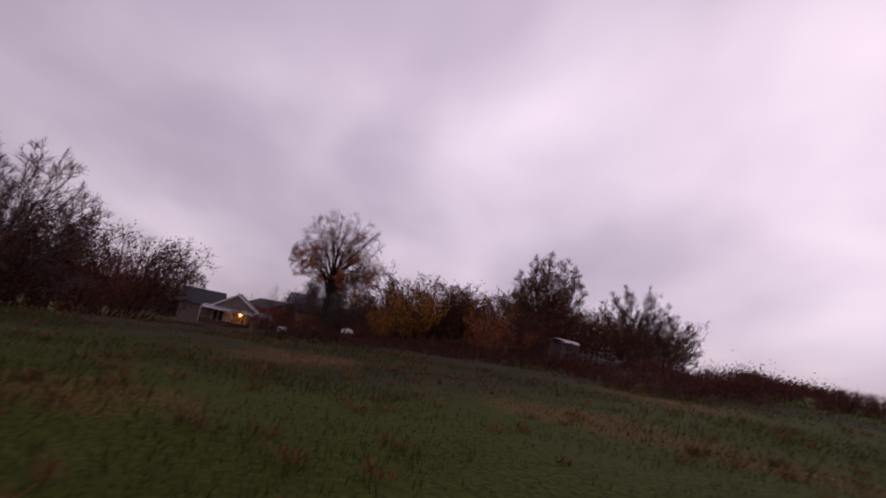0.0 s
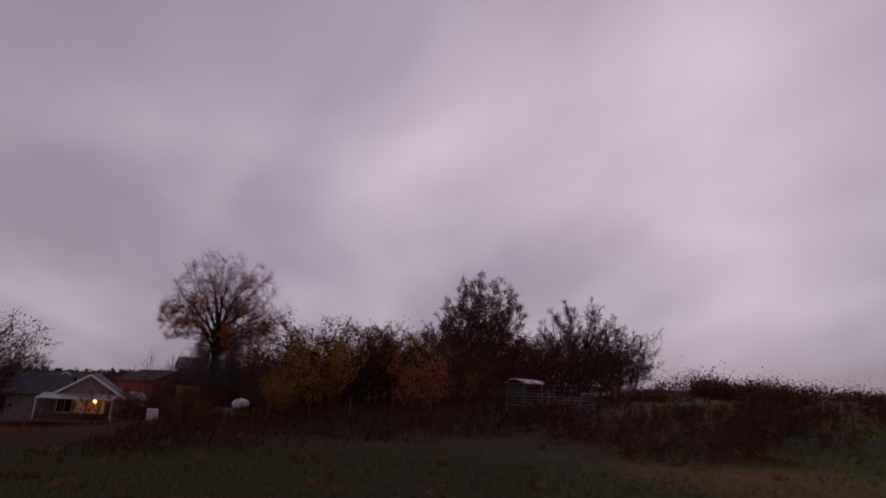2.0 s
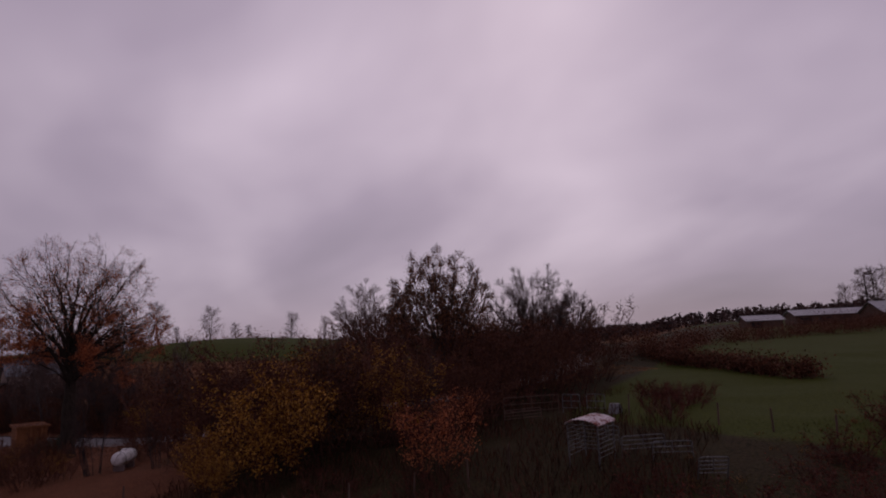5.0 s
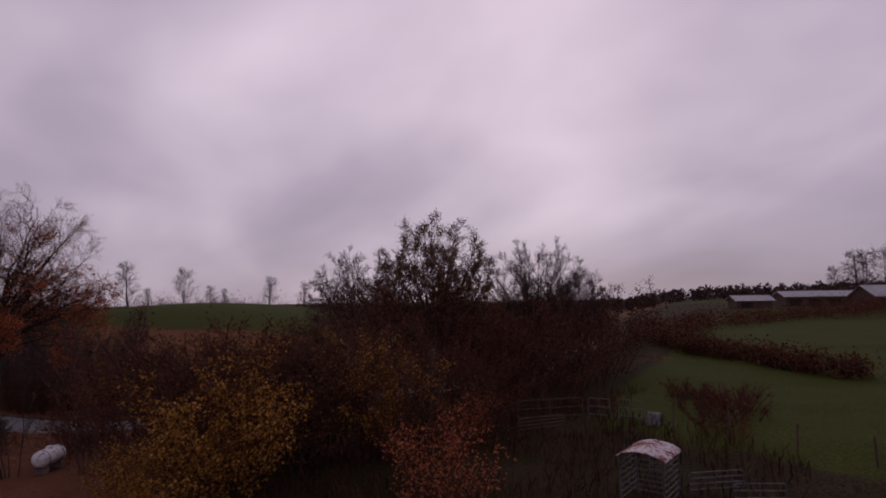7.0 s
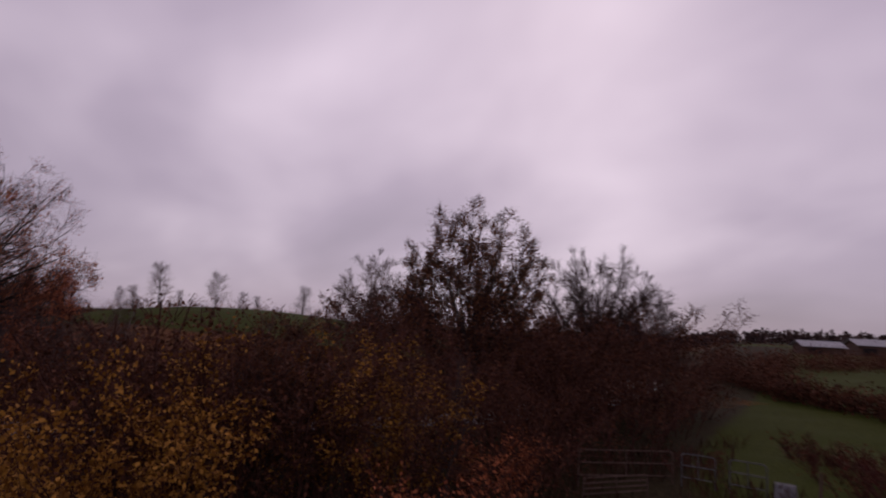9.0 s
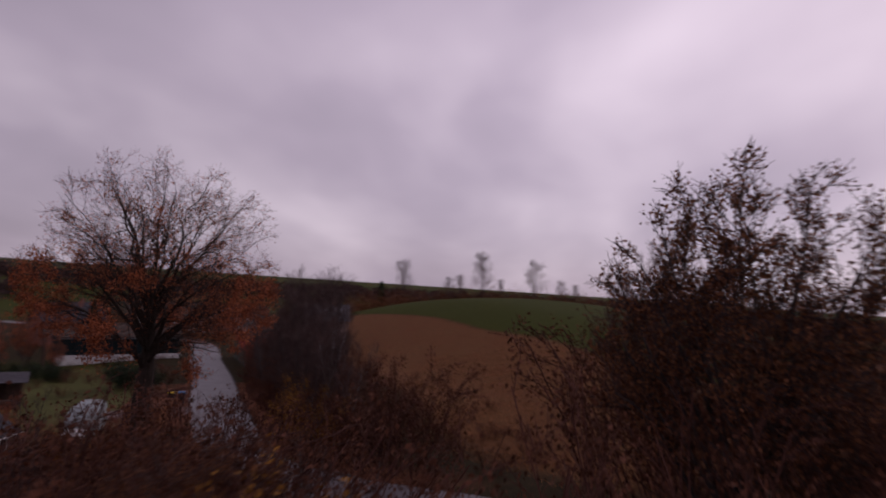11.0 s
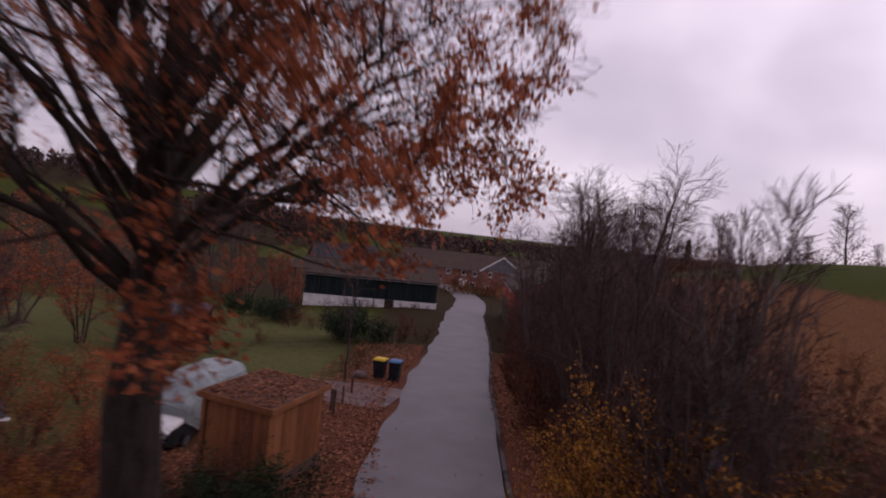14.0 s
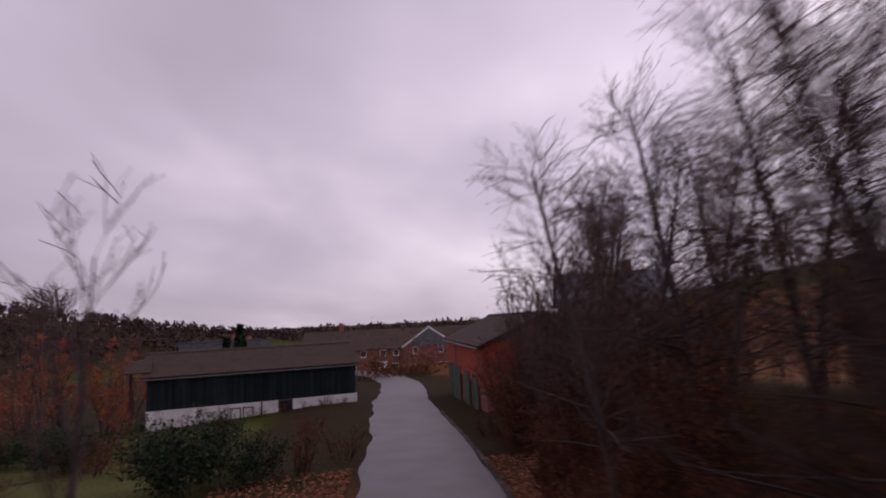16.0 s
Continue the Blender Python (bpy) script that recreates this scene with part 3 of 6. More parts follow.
def make_oak():
    rng = np.random.default_rng(5)
    z0 = ground_z(*OAK)
    base = (*OAK, z0)
    centre, radii = (0.5, -0.1, 9.8), (6.3, 6.3, 7.4)
    trunk = np.array([[(0, 0, -0.3), (0.03, 0.02, 0.7), (0.08, 0.0, 2.0), (0.05, -0.1, 3.6), (0.15, -0.05, 5.2), (0.1, 0.1, 7.4), (0.0, 0.2, 10.5)]], float)
    trunk_r = np.array([[0.80, 0.56, 0.49, 0.47, 0.40, 0.27, 0.12]])
    limbs, size = dome_limbs(rng, 36, centre, radii, -0.32, 5.3, 8.4, 0.15, 10, 0.018, 0.10)
    start_r = np.clip(0.016 * size, 0.05, 0.13) * (0.6 + 0.75 * rng.random(len(size)))
    lr = start_r[:, None] * np.linspace(1, 0.12, limbs.shape[1])[None] ** 1.25
    limbs, ok = cleared(limbs, base, 2.8, 1.6)
    ok &= (limbs[:, 5:, 2] > 6.0).all(1)
    limbs, lr = limbs[ok], lr[ok]
    inner, grown = centre, (6.3, 6.3, 7.5)
    second, sr = branch_off(rng, limbs, lr, 10, 0.3, 44, 1, 5, 0.12, 0.02, 2.8, 0.6, 0.25, 0.45)
    second, ok = cleared(fitted(second, inner, grown, rng), base, 2.4, 0.8)
    ok &= (second[..., 2] > 5.0).all(1)
    second, sr = second[ok], sr[ok]
    third, tr = branch_off(rng, second, sr, 6, 0.15, 42, 1, 4, 0.14, 0.03, 1.4, 0.65, 0.4, 0.4)
    third = fitted(third, inner, (6.45, 6.45, 7.65), rng)
    ok = (gap_over_lane(third, base)[0] > 2.0).all(1) & (third[..., 2] > 6.2 - 2.0 * np.clip((0.8 * third[..., 0] + 0.6 * third[..., 1]) / 4, 0, 1)).all(1)
    third, tr = third[ok], tr[ok]
    twig, wr = branch_off(rng, third, tr, 4, 0.1, 36, 1, 2, 0.14, 0.08, 0.6, 0.7, 0.5, 0.3)
    ok = (gap_over_lane(twig, base)[0] > 1.7).all(1)
    twig, wr = twig[ok], wr[ok]
    wood = joined([tubes(trunk, trunk_r, 14), tubes(limbs, np.maximum(lr, 0.018), 7), tubes(second, np.maximum(sr, 0.011), 4)])
    twigs = joined([tubes(third, np.maximum(tr, 0.007), 3), tubes(twig, np.maximum(wr, 0.005), 3)])
    # withered leaves hang mostly in the lower two thirds, in tufts at the outer twigs
    end = third[:, -1]
    tuft = wave(end[:, 0] + 0.8 * end[:, 2], end[:, 1] - 0.5 * end[:, 2], 1.6, 3.0)
    outer = np.sqrt((((end - np.array(inner)) / np.array(grown)) ** 2).sum(1))
    low = (end[:, 2] < 10.0 + 1.5 * rng.standard_normal(len(end))) & (outer > 0.76) & (tuft > -0.35)
    leaves = joined([leaves_on(rng, third[low], 18000, 0.11, 0.14, 0.6), leaves_on(rng, third[~low], 18000, 0.085, 0.14, 0.4)])
    return plant("oak_tree", "old spreading oak with rust-brown withered leaves and bare top", "tree", wood,
                 [("crown", twigs, TWIG_OAK), ("foliage", leaves, LEAF_OAK)], put(*OAK), bark=BARK_OAK)


make_oak()


def dome_tree(seed, tall, wide, lowest, limb_count, z0, z1, stem_r, kids, side_len, twig_len, leaf=None, leaf_count=0, leaf_size=0.1, least=0.009, trunk=False, base=0.3, ragged=0.14):
    """Tree with an evenly domed crown of radiating limbs, from one trunk or from a stool of many stems."""
    rng = np.random.default_rng(seed)
    half = tall * (0.62 if lowest > -0.3 else 0.47)
    centre, radii = (0, 0, tall - half), (wide, wide, half)
    limbs, size = dome_limbs(rng, limb_count, centre, radii, lowest, z0, z1, 0.12, 8, 0.014, ragged, base)
    lr = (stem_r * (0.6 + 0.6 * rng.random(limb_count)))[:, None] * np.linspace(1, 0.16, 9)[None]
    side, dr = branch_off(rng, limbs, lr, kids[0], 0.28, 36, 1, 5, 0.10, 0.05, side_len, 0.5, 0.25, 0.5)
    side = fitted(side, centre, [r * 1.02 for r in radii], rng)
    sub, br = branch_off(rng, side, dr, kids[1], 0.15, 34, 1, 3, 0.13, 0.06, side_len * 0.48, 0.6, 0.35, 0.5)
    sub = fitted(sub, centre, [r * 1.05 for r in radii], rng)
    twig, wr = branch_off(rng, sub, br, kids[2], 0.1, 30, 1, 1, 0.13, 0.10, twig_len, 0.7, 0.5, 0.3)
    woods = [tubes(limbs, np.maximum(lr, 0.02), 6), tubes(side, np.maximum(dr, 0.012), 4)]
    if trunk:
        stem = np.array([[(0, 0, -0.3), (0.04, 0, 0.4 * z1), (0, 0.05, z1), (0.03, 0, tall * 0.6)]], float)
        woods.append(tubes(stem, np.array([[stem_r * 2.6, stem_r * 2.0, stem_r * 1.6, stem_r * 0.6]]), 8))
    crowns = [("crown", joined([tubes(sub, np.maximum(br, least * 1.4), 3), tubes(twig, np.maximum(wr, least), 3)]), TWIG_GREY)]
    if leaf:
        crowns.append(("foliage", leaves_on(rng, sub, leaf_count, leaf_size, 0.12), leaf))
    return joined(woods), crowns


def bare_tree(seed, tall, stems, lean, base, r, kids, first, side_len, twig_len, upright, leaf=None, leaf_count=0, leaf_size=0.1, crown=None, least=0.0065, spread=36, apart=False):
    """Bare tree with one or more stems; returns the wood and crown data. crown: centre height, half width and half height of a domed outline."""
    rng = np.random.default_rng(seed)
    shape = (lambda q: fitted(q, (0, 0, crown[0]), (crown[1], crown[1], crown[2]), rng)) if crown else (lambda q: q)
    st, sr = stems_from(rng, stems, tall, r, upright * 0.04, 9, 0.05, lean, base)
    st = shape(st)
    side, dr = branch_off(rng, st, sr, kids[0], first, spread, 1, 5, 0.10, upright * 0.10, side_len, 0.5 if spread < 50 else 0.3, 0.25, 0.6)
    side = shape(side)
    sub, br = branch_off(rng, side, dr, kids[1], 0.15, 34, 1, 3, 0.13, upright * 0.10, side_len * 0.45, 0.6, 0.35, 0.5)
    sub = shape(sub)
    twig, wr = branch_off(rng, sub, br, kids[2], 0.1, 32, 1, 1, 0.13, upright * 0.12, twig_len, 0.7, 0.5, 0.3)
    wood = joined([tubes(st, np.maximum(sr, 0.02), 7), tubes(side, np.maximum(dr, 0.012), 4)])
    crowns = [("crown", joined([tubes(sub, np.maximum(br, least * 1.4), 3), tubes(twig, np.maximum(wr, least), 3)]), TWIG_GREY)]
    if apart:
        wood = tubes(st, np.maximum(sr, 0.02), 7)
        crowns += [("limb", tubes(side[k:k + 1], np.maximum(dr[k:k + 1], 0.012), 4), BARK_GREY) for k in range(len(side))]
    if leaf:
        crowns.append(("foliage", leaves_on(rng, sub, leaf_count, leaf_size, 0.12), leaf))
    return wood, crowns


def bush(seed, tall, stems, lean, base, kids, twig_len, leaf, leaf_count, leaf_size, twig_mat, fill=0.2):
    rng = np.random.default_rng(seed)
    st, sr = stems_from(rng, stems, tall, 0.03, 0.02, 5, 0.08, lean, base)
    side, dr = branch_off(rng, st, sr, kids[0], 0.12, 38, 1, 3, 0.14, 0.05, tall * 0.36, 0.6, 0.4, 0.5)
    twig, wr = branch_off(rng, side, dr, kids[1], 0.1, 36, 1, 1, 0.14, 0.08, twig_len, 0.7, 0.5, 0.3)
    crowns = [("crown", joined([tubes(st, np.maximum(sr, 0.012), 4), tubes(side, np.maximum(dr, 0.008), 3), tubes(twig, np.maximum(wr, 0.006), 3)]), twig_mat)]
    if leaf_count:
        crowns.append(("foliage", leaves_on(rng, side, leaf_count, leaf_size, fill), leaf))
    return crowns


def along(points, step, jitter, seed, size=(0.8, 1.2)):
    """Spots along a line, at about that step, with a random turn and size."""
    rng = np.random.default_rng(seed)
    out = []
    for a, b in zip(points[:-1], points[1:]):
        a, b = np.array(a, float), np.array(b, float)
        n = max(1, int(np.linalg.norm(b - a) / step))
        for k in range(n):
            q = a + (b - a) * (k + rng.random() * 0.8) / n + jitter * rng.standard_normal(2)
            out.append((float(q[0]), float(q[1]), float(rng.random() * 360), float(size[0] + (size[1] - size[0]) * rng.random())))
    return out


def off_road(s0, s1, off, step, jitter, seed, size=(0.8, 1.2)):
    """Spots beside the straight stretch of the lane: s metres past the oak, off metres to its left."""
    u, n, o = np.array([-0.62, 0.785]), np.array([-0.785, -0.62]), np.array([1.0, 85.6])
    out = []
    for x, y, turn, k in along([o + u * s0 + n * off, o + u * s1 + n * off], step, jitter, seed, size):
        # further on the lane bends away
        swing = 0.16 * max(0.0, (np.array([x, y]) - o) @ u - 18)
        out.append((x + swing * 0.785, y + swing * 0.62, turn, k))
    return out


def stand(name, label, category, wood, crowns, spots, group="", bark=None):
    x, y, turn, size = spots[0]
    proto = plant(name, label, category, wood, crowns, put(x, y, turn, size), group, bark)
    repeat(proto, spots[1:])
    return proto


HEDGE = [(-1.5, 73.8), (3.5, 67.6), (8.5, 62.4), (13.0, 58.5), (17.5, 58.8), (21.5, 60.8), (28.0, 65.0), (36.0, 70.0), (46.0, 76.0)]


def plant_all():
    # brown-leaved ash in the hedge
    wood, crowns = dome_tree(11, 11.4, 3.8, -0.35, 34, 0.6, 4.5, 0.075, (9, 5, 3), 2.0, 0.5, LEAF_BROWN, 24000, 0.11, least=0.008, ragged=0.09)
    stand("ash_tree", "slender ash with brown hanging leaves in the hedge", "tree", wood, crowns, [(21.2, 71.2, 0, 1.12), (9.4, 62.4, 80, 0.5)], "hedge trees", BARK_GREY)
    # broad bare trees
    wood, crowns = dome_tree(12, 11.0, 5.6, -0.25, 48, 0.3, 2.4, 0.07, (11, 6, 4), 1.8, 0.5, least=0.009, ragged=0.05)
    stand("bare_tree", "broad leafless tree with a rounded crown of fine twigs", "tree", wood, crowns,
          [(35.5, 77.4, 60, 1.0), (27.0, 101.0, 140, 1.12), (41.5, 79.5, 200, 0.72), (-31.2, 54.5, 33, 1.34), (-26.5, 84.5, 33, 0.8), (-36, 47, 250, 1.4)], "bare trees", BARK_GREY)
    # upright many-stemmed trees along the hedge and on the bank
    wood, crowns = bare_tree(13, 7.6, 8, 15, 0.9, 0.05, (8, 4, 3), 0.25, 1.7, 0.45, 1.2)
    hedge = along(HEDGE[:4], 2.8, 0.8, 3, (0.7, 0.92)) + along([(2.5, 72.8), (10.0, 66.5)], 2.8, 0.7, 4, (0.7, 0.9)) + along([(24, 68), (44, 79)], 4.0, 0.8, 5, (0.6, 0.8))
    right = along([(4.5, 91.5), (8.5, 87.5)], 2.2, 0.5, 51, (0.4, 0.5)) + off_road(2, 8, -4.0, 1.2, 0.3, 55, (1.2, 1.4)) + off_road(6, 17, -6.6, 1.5, 0.6, 6, (0.6, 0.78)) + off_road(9, 28, -10.0, 2.8, 0.8, 7, (0.62, 0.85)) + [(-14.6, 119.2, 20, 1.25), (-15.6, 122.4, 120, 1.4), (-16.7, 123.6, 60, 1.3), (-12.8, 115.6, 220, 1.1), (-14.0, 117.4, 300, 1.0)]
    stand("hazel_clump", "leafless many-stemmed shrub tree with upright grey stems", "tree", wood, crowns, hedge + right, "hedge trees", BARK_GREY)
    # bare birches
    wood, crowns = bare_tree(14, 10.0, 1, 4, 0.0, 0.11, (34, 6, 4), 0.18, 2.0, 0.5, 0.9)
    birch = [(1.9, 90.4, 0, 0.86), (2.5, 89.5, 70, 0.92), (3.1, 90.3, 200, 0.84), (4.6, 88.4, 300, 0.62), (-34.5, 56, 90, 1.44), (-29, 63, 160, 1.25)]
    stand("birch_tree", "slim birch with pale bark and fine bare twigs", "tree", wood, crowns, birch, "birches", BARK_BIRCH)
    # tall alders on the bank beside the lane
    wood, crowns = bare_tree(18, 13.2, 1, 4, 0.2, 0.13, (64, 6, 4), 0.14, 2.9, 0.55, 0.22, least=0.005, spread=58)
    alders = [(-5.4, 102.8, 20, 0.95), (-10.1, 109.2, 140, 0.96), (-1.6, 98.0, 80, 0.74), (-2.8, 98.8, 210, 0.78), (-3.4, 100.4, 310, 0.76), (-2.0, 100.6, 0, 0.8), (-4.4, 101.4, 150, 0.85)] + off_road(12, 15, -7.8, 2.4, 0.5, 54, (0.6, 0.7)) + off_road(16, 40, -7.8, 2.6, 0.6, 41, (0.85, 1.15)) + off_road(22, 46, -11.6, 4.4, 0.8, 42, (0.95, 1.15))
    stand("alder_tree", "tall slender bare alder with fine level twigs on the bank", "tree", wood, crowns, alders, "lane trees", BARK_GREY)
    # one tall thin bare tree in the gardens
    wood, crowns = bare_tree(15, 14.5, 1, 3, 0.1, 0.15, (14, 4, 2), 0.3, 4.6, 0.7, 0.9, least=0.011, apart=True)
    stand("young_ash", "tall thin bare young ash with few branches", "tree", wood, crowns, [(-15.6, 99.5, 30, 0.58), (-44, 112, 200, 0.5)], "garden trees", BARK_GREY)
    # small trees along the crest of the hill, and in the far gardens
    wood, crowns = bare_tree(16, 8.6, 2, 9, 0.2, 0.14, (20, 5, 3), 0.24, 3.4, 0.7, 0.5, crown=(5.2, 3.7, 3.7), least=0.012, spread=52)
    crest = [(-16.5, 212, 0, 1.45), (5.0, 213, 50, 1.05), (18.5, 213, 100, 0.9), (42, 214, 150, 0.85), (52, 212, 150, 0.8), (62, 207, 20, 0.95), (-4, 210, 80, 0.55), (-1, 212, 10, 0.6), (10, 213, 10, 0.5), (30, 214, 10, 0.5), (26, 214, 60, 0.55), (75, 200, 0, 0.9)]
    crest += [(-60, 125.5, 30, 0.9), (-64, 129.5, 100, 1.0), (-76, 133, 10, 1.0), (-72, 120, 60, 0.9)]
    stand("field_tree", "bare round tree with dense fine twigs", "tree", wood, crowns, crest, "hilltop trees", BARK_GREY)
    copse = [(228, 148, 0, 1.5), (233, 142, 80, 1.4), (231, 134, 200, 1.5), (238, 128, 20, 1.3), (243, 118, 120, 1.0), (248, 108, 60, 1.0), (236, 145, 10, 1.4), (252, 100, 300, 1.1)]
    stand("copse_tree", "tall dark tree of the copse behind the valley farm", "tree", wood, crowns, copse, "copse", BARK_GREY)
    # yellow field maples
    crowns = bush(21, 6.0, 16, 32, 1.3, (10, 5), 0.45, LEAF_YELLOW, 7500, 0.125, TWIG_RED, 0.18)
    stand("field_maple", "shrubby field maple with sparse yellow leaves", "shrub", None, crowns,
          [(4.7, 58.6, 0, 0.98), (11.2, 60.2, 90, 0.92), (2.2, 58.0, 200, 0.55), (1.8, 89.4, 150, 0.72), (3.6, 88.4, 40, 0.45), (0.2, 92.0, 250, 0.55), (-9.8, 83.6, 10, 0.32), (-6.2, 78.0, 120, 0.3)], "yellow shrubs")
    # orange shrub in front of the ash, and one by the lane
    crowns = bush(26, 3.8, 12, 30, 0.9, (8, 4), 0.4, LEAF_OAK, 2600, 0.10, TWIG_RED, 0.2)
    stand("beech_shrub", "young beech shrub with orange-brown leaves", "shrub", None, crowns, [(11.2, 52.2, 0, 1.0), (15.6, 58.8, 100, 0.7), (-11.5, 84.6, 30, 0.5), (-14.2, 87.0, 120, 0.55), (-17.8, 86.0, 210, 0.7), (-20.5, 90.0, 60, 0.75), (-13.0, 81.6, 160, 0.45), (-22.5, 86.5, 280, 0.8)], "orange shrubs")
    # dense brown hedge shrubs
    crowns = bush(22, 3.6, 14, 34, 1.2, (7, 3), 0.42, LEAF_DARK, 3400, 0.07, TWIG_RED, 0.13)
    rows = along([(1.8, 66.4), (4.5, 63.4), (9.0, 61.4)], 1.6, 0.5, 31, (1.2, 1.5)) + along(HEDGE[2:4], 2.1, 0.8, 36, (0.9, 1.25)) + along([(-12.3, 79), (-11.6, 84.5)], 1.6, 0.3, 74, (0.5, 0.7)) + along(HEDGE[3:6], 2.4, 0.7, 38, (0.7, 1.0)) + along(HEDGE[5:8], 3.4, 0.8, 39, (0.9, 1.25)) + along([(1.0, 74.5), (6.5, 68.6), (12.0, 63.4)], 2.4, 0.7, 32, (0.95, 1.3)) + along([(24, 67), (39, 75.2)], 3.4, 0.8, 33, (1.1, 1.5))
    rows += along([(-9.5, 76.0), (-3.0, 75.0), (3.0, 77.5)], 2.2, 0.8, 43, (0.45, 0.7)) + along([(-6.0, 83.5), (-8.5, 87.0)], 2.0, 0.4, 44, (0.35, 0.5))
    rows += along([(-17.0, 75.5), (-10.5, 77.5), (-8.8, 81.0)], 1.8, 0.5, 63, (0.45, 0.7))
    rows += along([(4.5, 88.5), (10.5, 83.5)], 1.8, 0.7, 71, (0.9, 1.25)) + along([(19, 79.5), (26, 78.3), (34, 80.5)], 2.0, 0.9, 72, (1.25, 1.8)) + along([(18.5, 64.5), (26, 68)], 1.7, 1.0, 73, (1.1, 1.5))
    rows += along([(-36, 45), (-30, 60), (-28, 72), (-26.5, 77)], 2.6, 1.2, 37, (1.5, 2.4))
    stand("hedge_shrub", "dense reddish brown hedge shrub with withered leaves", "shrub", None, crowns, rows, "hedge shrubs")
    # finer shrubs on the bank beside the lane
    crowns = bush(25, 3.4, 15, 32, 1.1, (7, 3), 0.4, LEAF_BROWN, 1800, 0.07, TWIG_RED, 0.14)
    rows = off_road(-3, 44, -4.9, 1.9, 0.3, 34, (0.65, 0.9)) + off_road(1, 44, -7.2, 1.7, 0.6, 35, (0.9, 1.25)) + off_road(4, 46, -10.2, 2.4, 0.9, 45, (1.0, 1.4)) + off_road(9, 16, -5.8, 1.3, 0.4, 56, (1.1, 1.4))
    rows += [(-15.2, 120.4, 0, 1.4), (-13.9, 117.2, 70, 1.2), (-13.0, 119.5, 160, 1.5), (-12.2, 114.4, 250, 1.1), (-15.8, 123.0, 30, 1.5), (-16.4, 121.8, 200, 1.55), (-17.6, 124.6, 90, 1.5), (-15.0, 118.6, 310, 1.2)]
    stand("bank_shrub", "fine-twigged red-brown shrub on the lane bank", "shrub", None, crowns, rows, "bank shrubs")
    # deep red thicket at the edge of the meadow
    crowns = bush(23, 1.5, 12, 34, 0.9, (5, 2), 0.28, LEAF_RED, 600, 0.08, TWIG_RED, 0.12)
    rng = np.random.default_rng(8)
    rows = []
    while len(rows) < 52:
        x, y = rng.uniform(-2, 42), rng.uniform(34, 60)
        inside = y > 40 - 0.16 * x and not (12.5 < x < 24 and 44.5 < y < 60)
        if inside and (x - 22) * 0.54 - (y - 58) * 0.84 < 8 and y < 64 - 0.9 * x * (x < 12):
            rows.append((x, y, rng.uniform(0, 360), rng.uniform(0.6, 1.15) * (0.55 if x < 12 else 1.0)))
    for _ in range(60):
        x = rng.uniform(13, 44)
        rows.append((x, rng.uniform(31, 42) + 0.05 * x, rng.uniform(0, 360), rng.uniform(0.6, 1.05)))
    rows += off_road(6, 40, -4.1, 2.0, 0.3, 52, (0.5, 0.75)) + off_road(10, 42, -6.0, 2.6, 0.5, 53, (0.8, 1.1))
    stand("bramble", "low dark red thicket of withered brambles", "shrub", None, crowns, rows, "thicket")
    # evergreen shrubs in the gardens
    crowns = bush(24, 2.6, 10, 32, 1.0, (6, 3), 0.3, LEAF_GREEN, 3600, 0.12, TWIG_GREY, 0.24)
    rows = [(-24.4, 109.2, 0, 0.95), (-26.2, 110.8, 80, 1.0), (-23.0, 109.8, 190, 0.75), (-35.2, 112.8, 20, 0.8), (-37.8, 113.0, 140, 0.85), (-40.4, 113.3, 230, 0.8), (-42.8, 113.5, 60, 0.85), (-6.0, 87.0, 300, 0.62), (-6.9, 86.3, 40, 0.6), (-7.9, 86.2, 140, 0.5), (-31.5, 118, 10, 0.7)]
    stand("evergreen_shrub", "rounded dark evergreen garden shrub", "shrub", None, crowns, rows, "evergreen shrubs")
    # low brown garden shrubs round the lawn and the barn
    crowns = bush(27, 2.2, 10, 34, 0.8, (6, 4), 0.3, LEAF_BROWN, 700, 0.08, TWIG_RED, 0.2)
    rows = [(-22.0, 111.5, 0, 0.8), (-21.6, 114.0, 50, 0.8), (-17.3, 101.8, 90, 0.6), (-19.5, 104.6, 10, 0.45), (-28.0, 104.5, 200, 0.7), (-30.5, 112.0, 140, 1.0), (-33.5, 111.5, 33, 1.1), (-36.0, 113.5, 70, 1.2), (-32.5, 117.0, 110, 1.3), (-26.0, 118.0, 190, 0.8), (-28.4, 121.0, 250, 0.7), (-34.5, 108.0, 310, 0.7), (-45.5, 114.0, 5, 1.2), (-49.0, 112.0, 80, 1.1), (13.5, 84.0, 20, 0.9), (16.0, 87.5, 90, 0.7), (11.8, 88.5, 150, 1.0), (19.5, 90.5, 60, 0.6), (13.0, 94.0, 200, 0.8), (22.0, 84.5, 10, 0.7), (9.6, 92.5, 260, 1.1)]
    rows += off_road(-6, 22, -14.0, 3.2, 1.2, 61, (0.5, 1.0)) + off_road(-6, 20, -18.5, 4.2, 1.6, 62, (0.4, 0.8)) + along([(-39.8, 128.0), (-33.8, 134.0)], 1.2, 0.3, 64, (0.3, 0.5))
    stand("garden_shrub", "low brown shrub with withered leaves", "shrub", None, crowns, rows, "garden shrubs")
    # russet garden trees beyond the lawn
    wood, crowns = bare_tree(17, 8.0, 4, 20, 0.4, 0.10, (11, 5, 2), 0.15, 2.2, 0.5, 0.8, LEAF_OAK, 3800, 0.11, crown=(4.6, 3.0, 4.2))
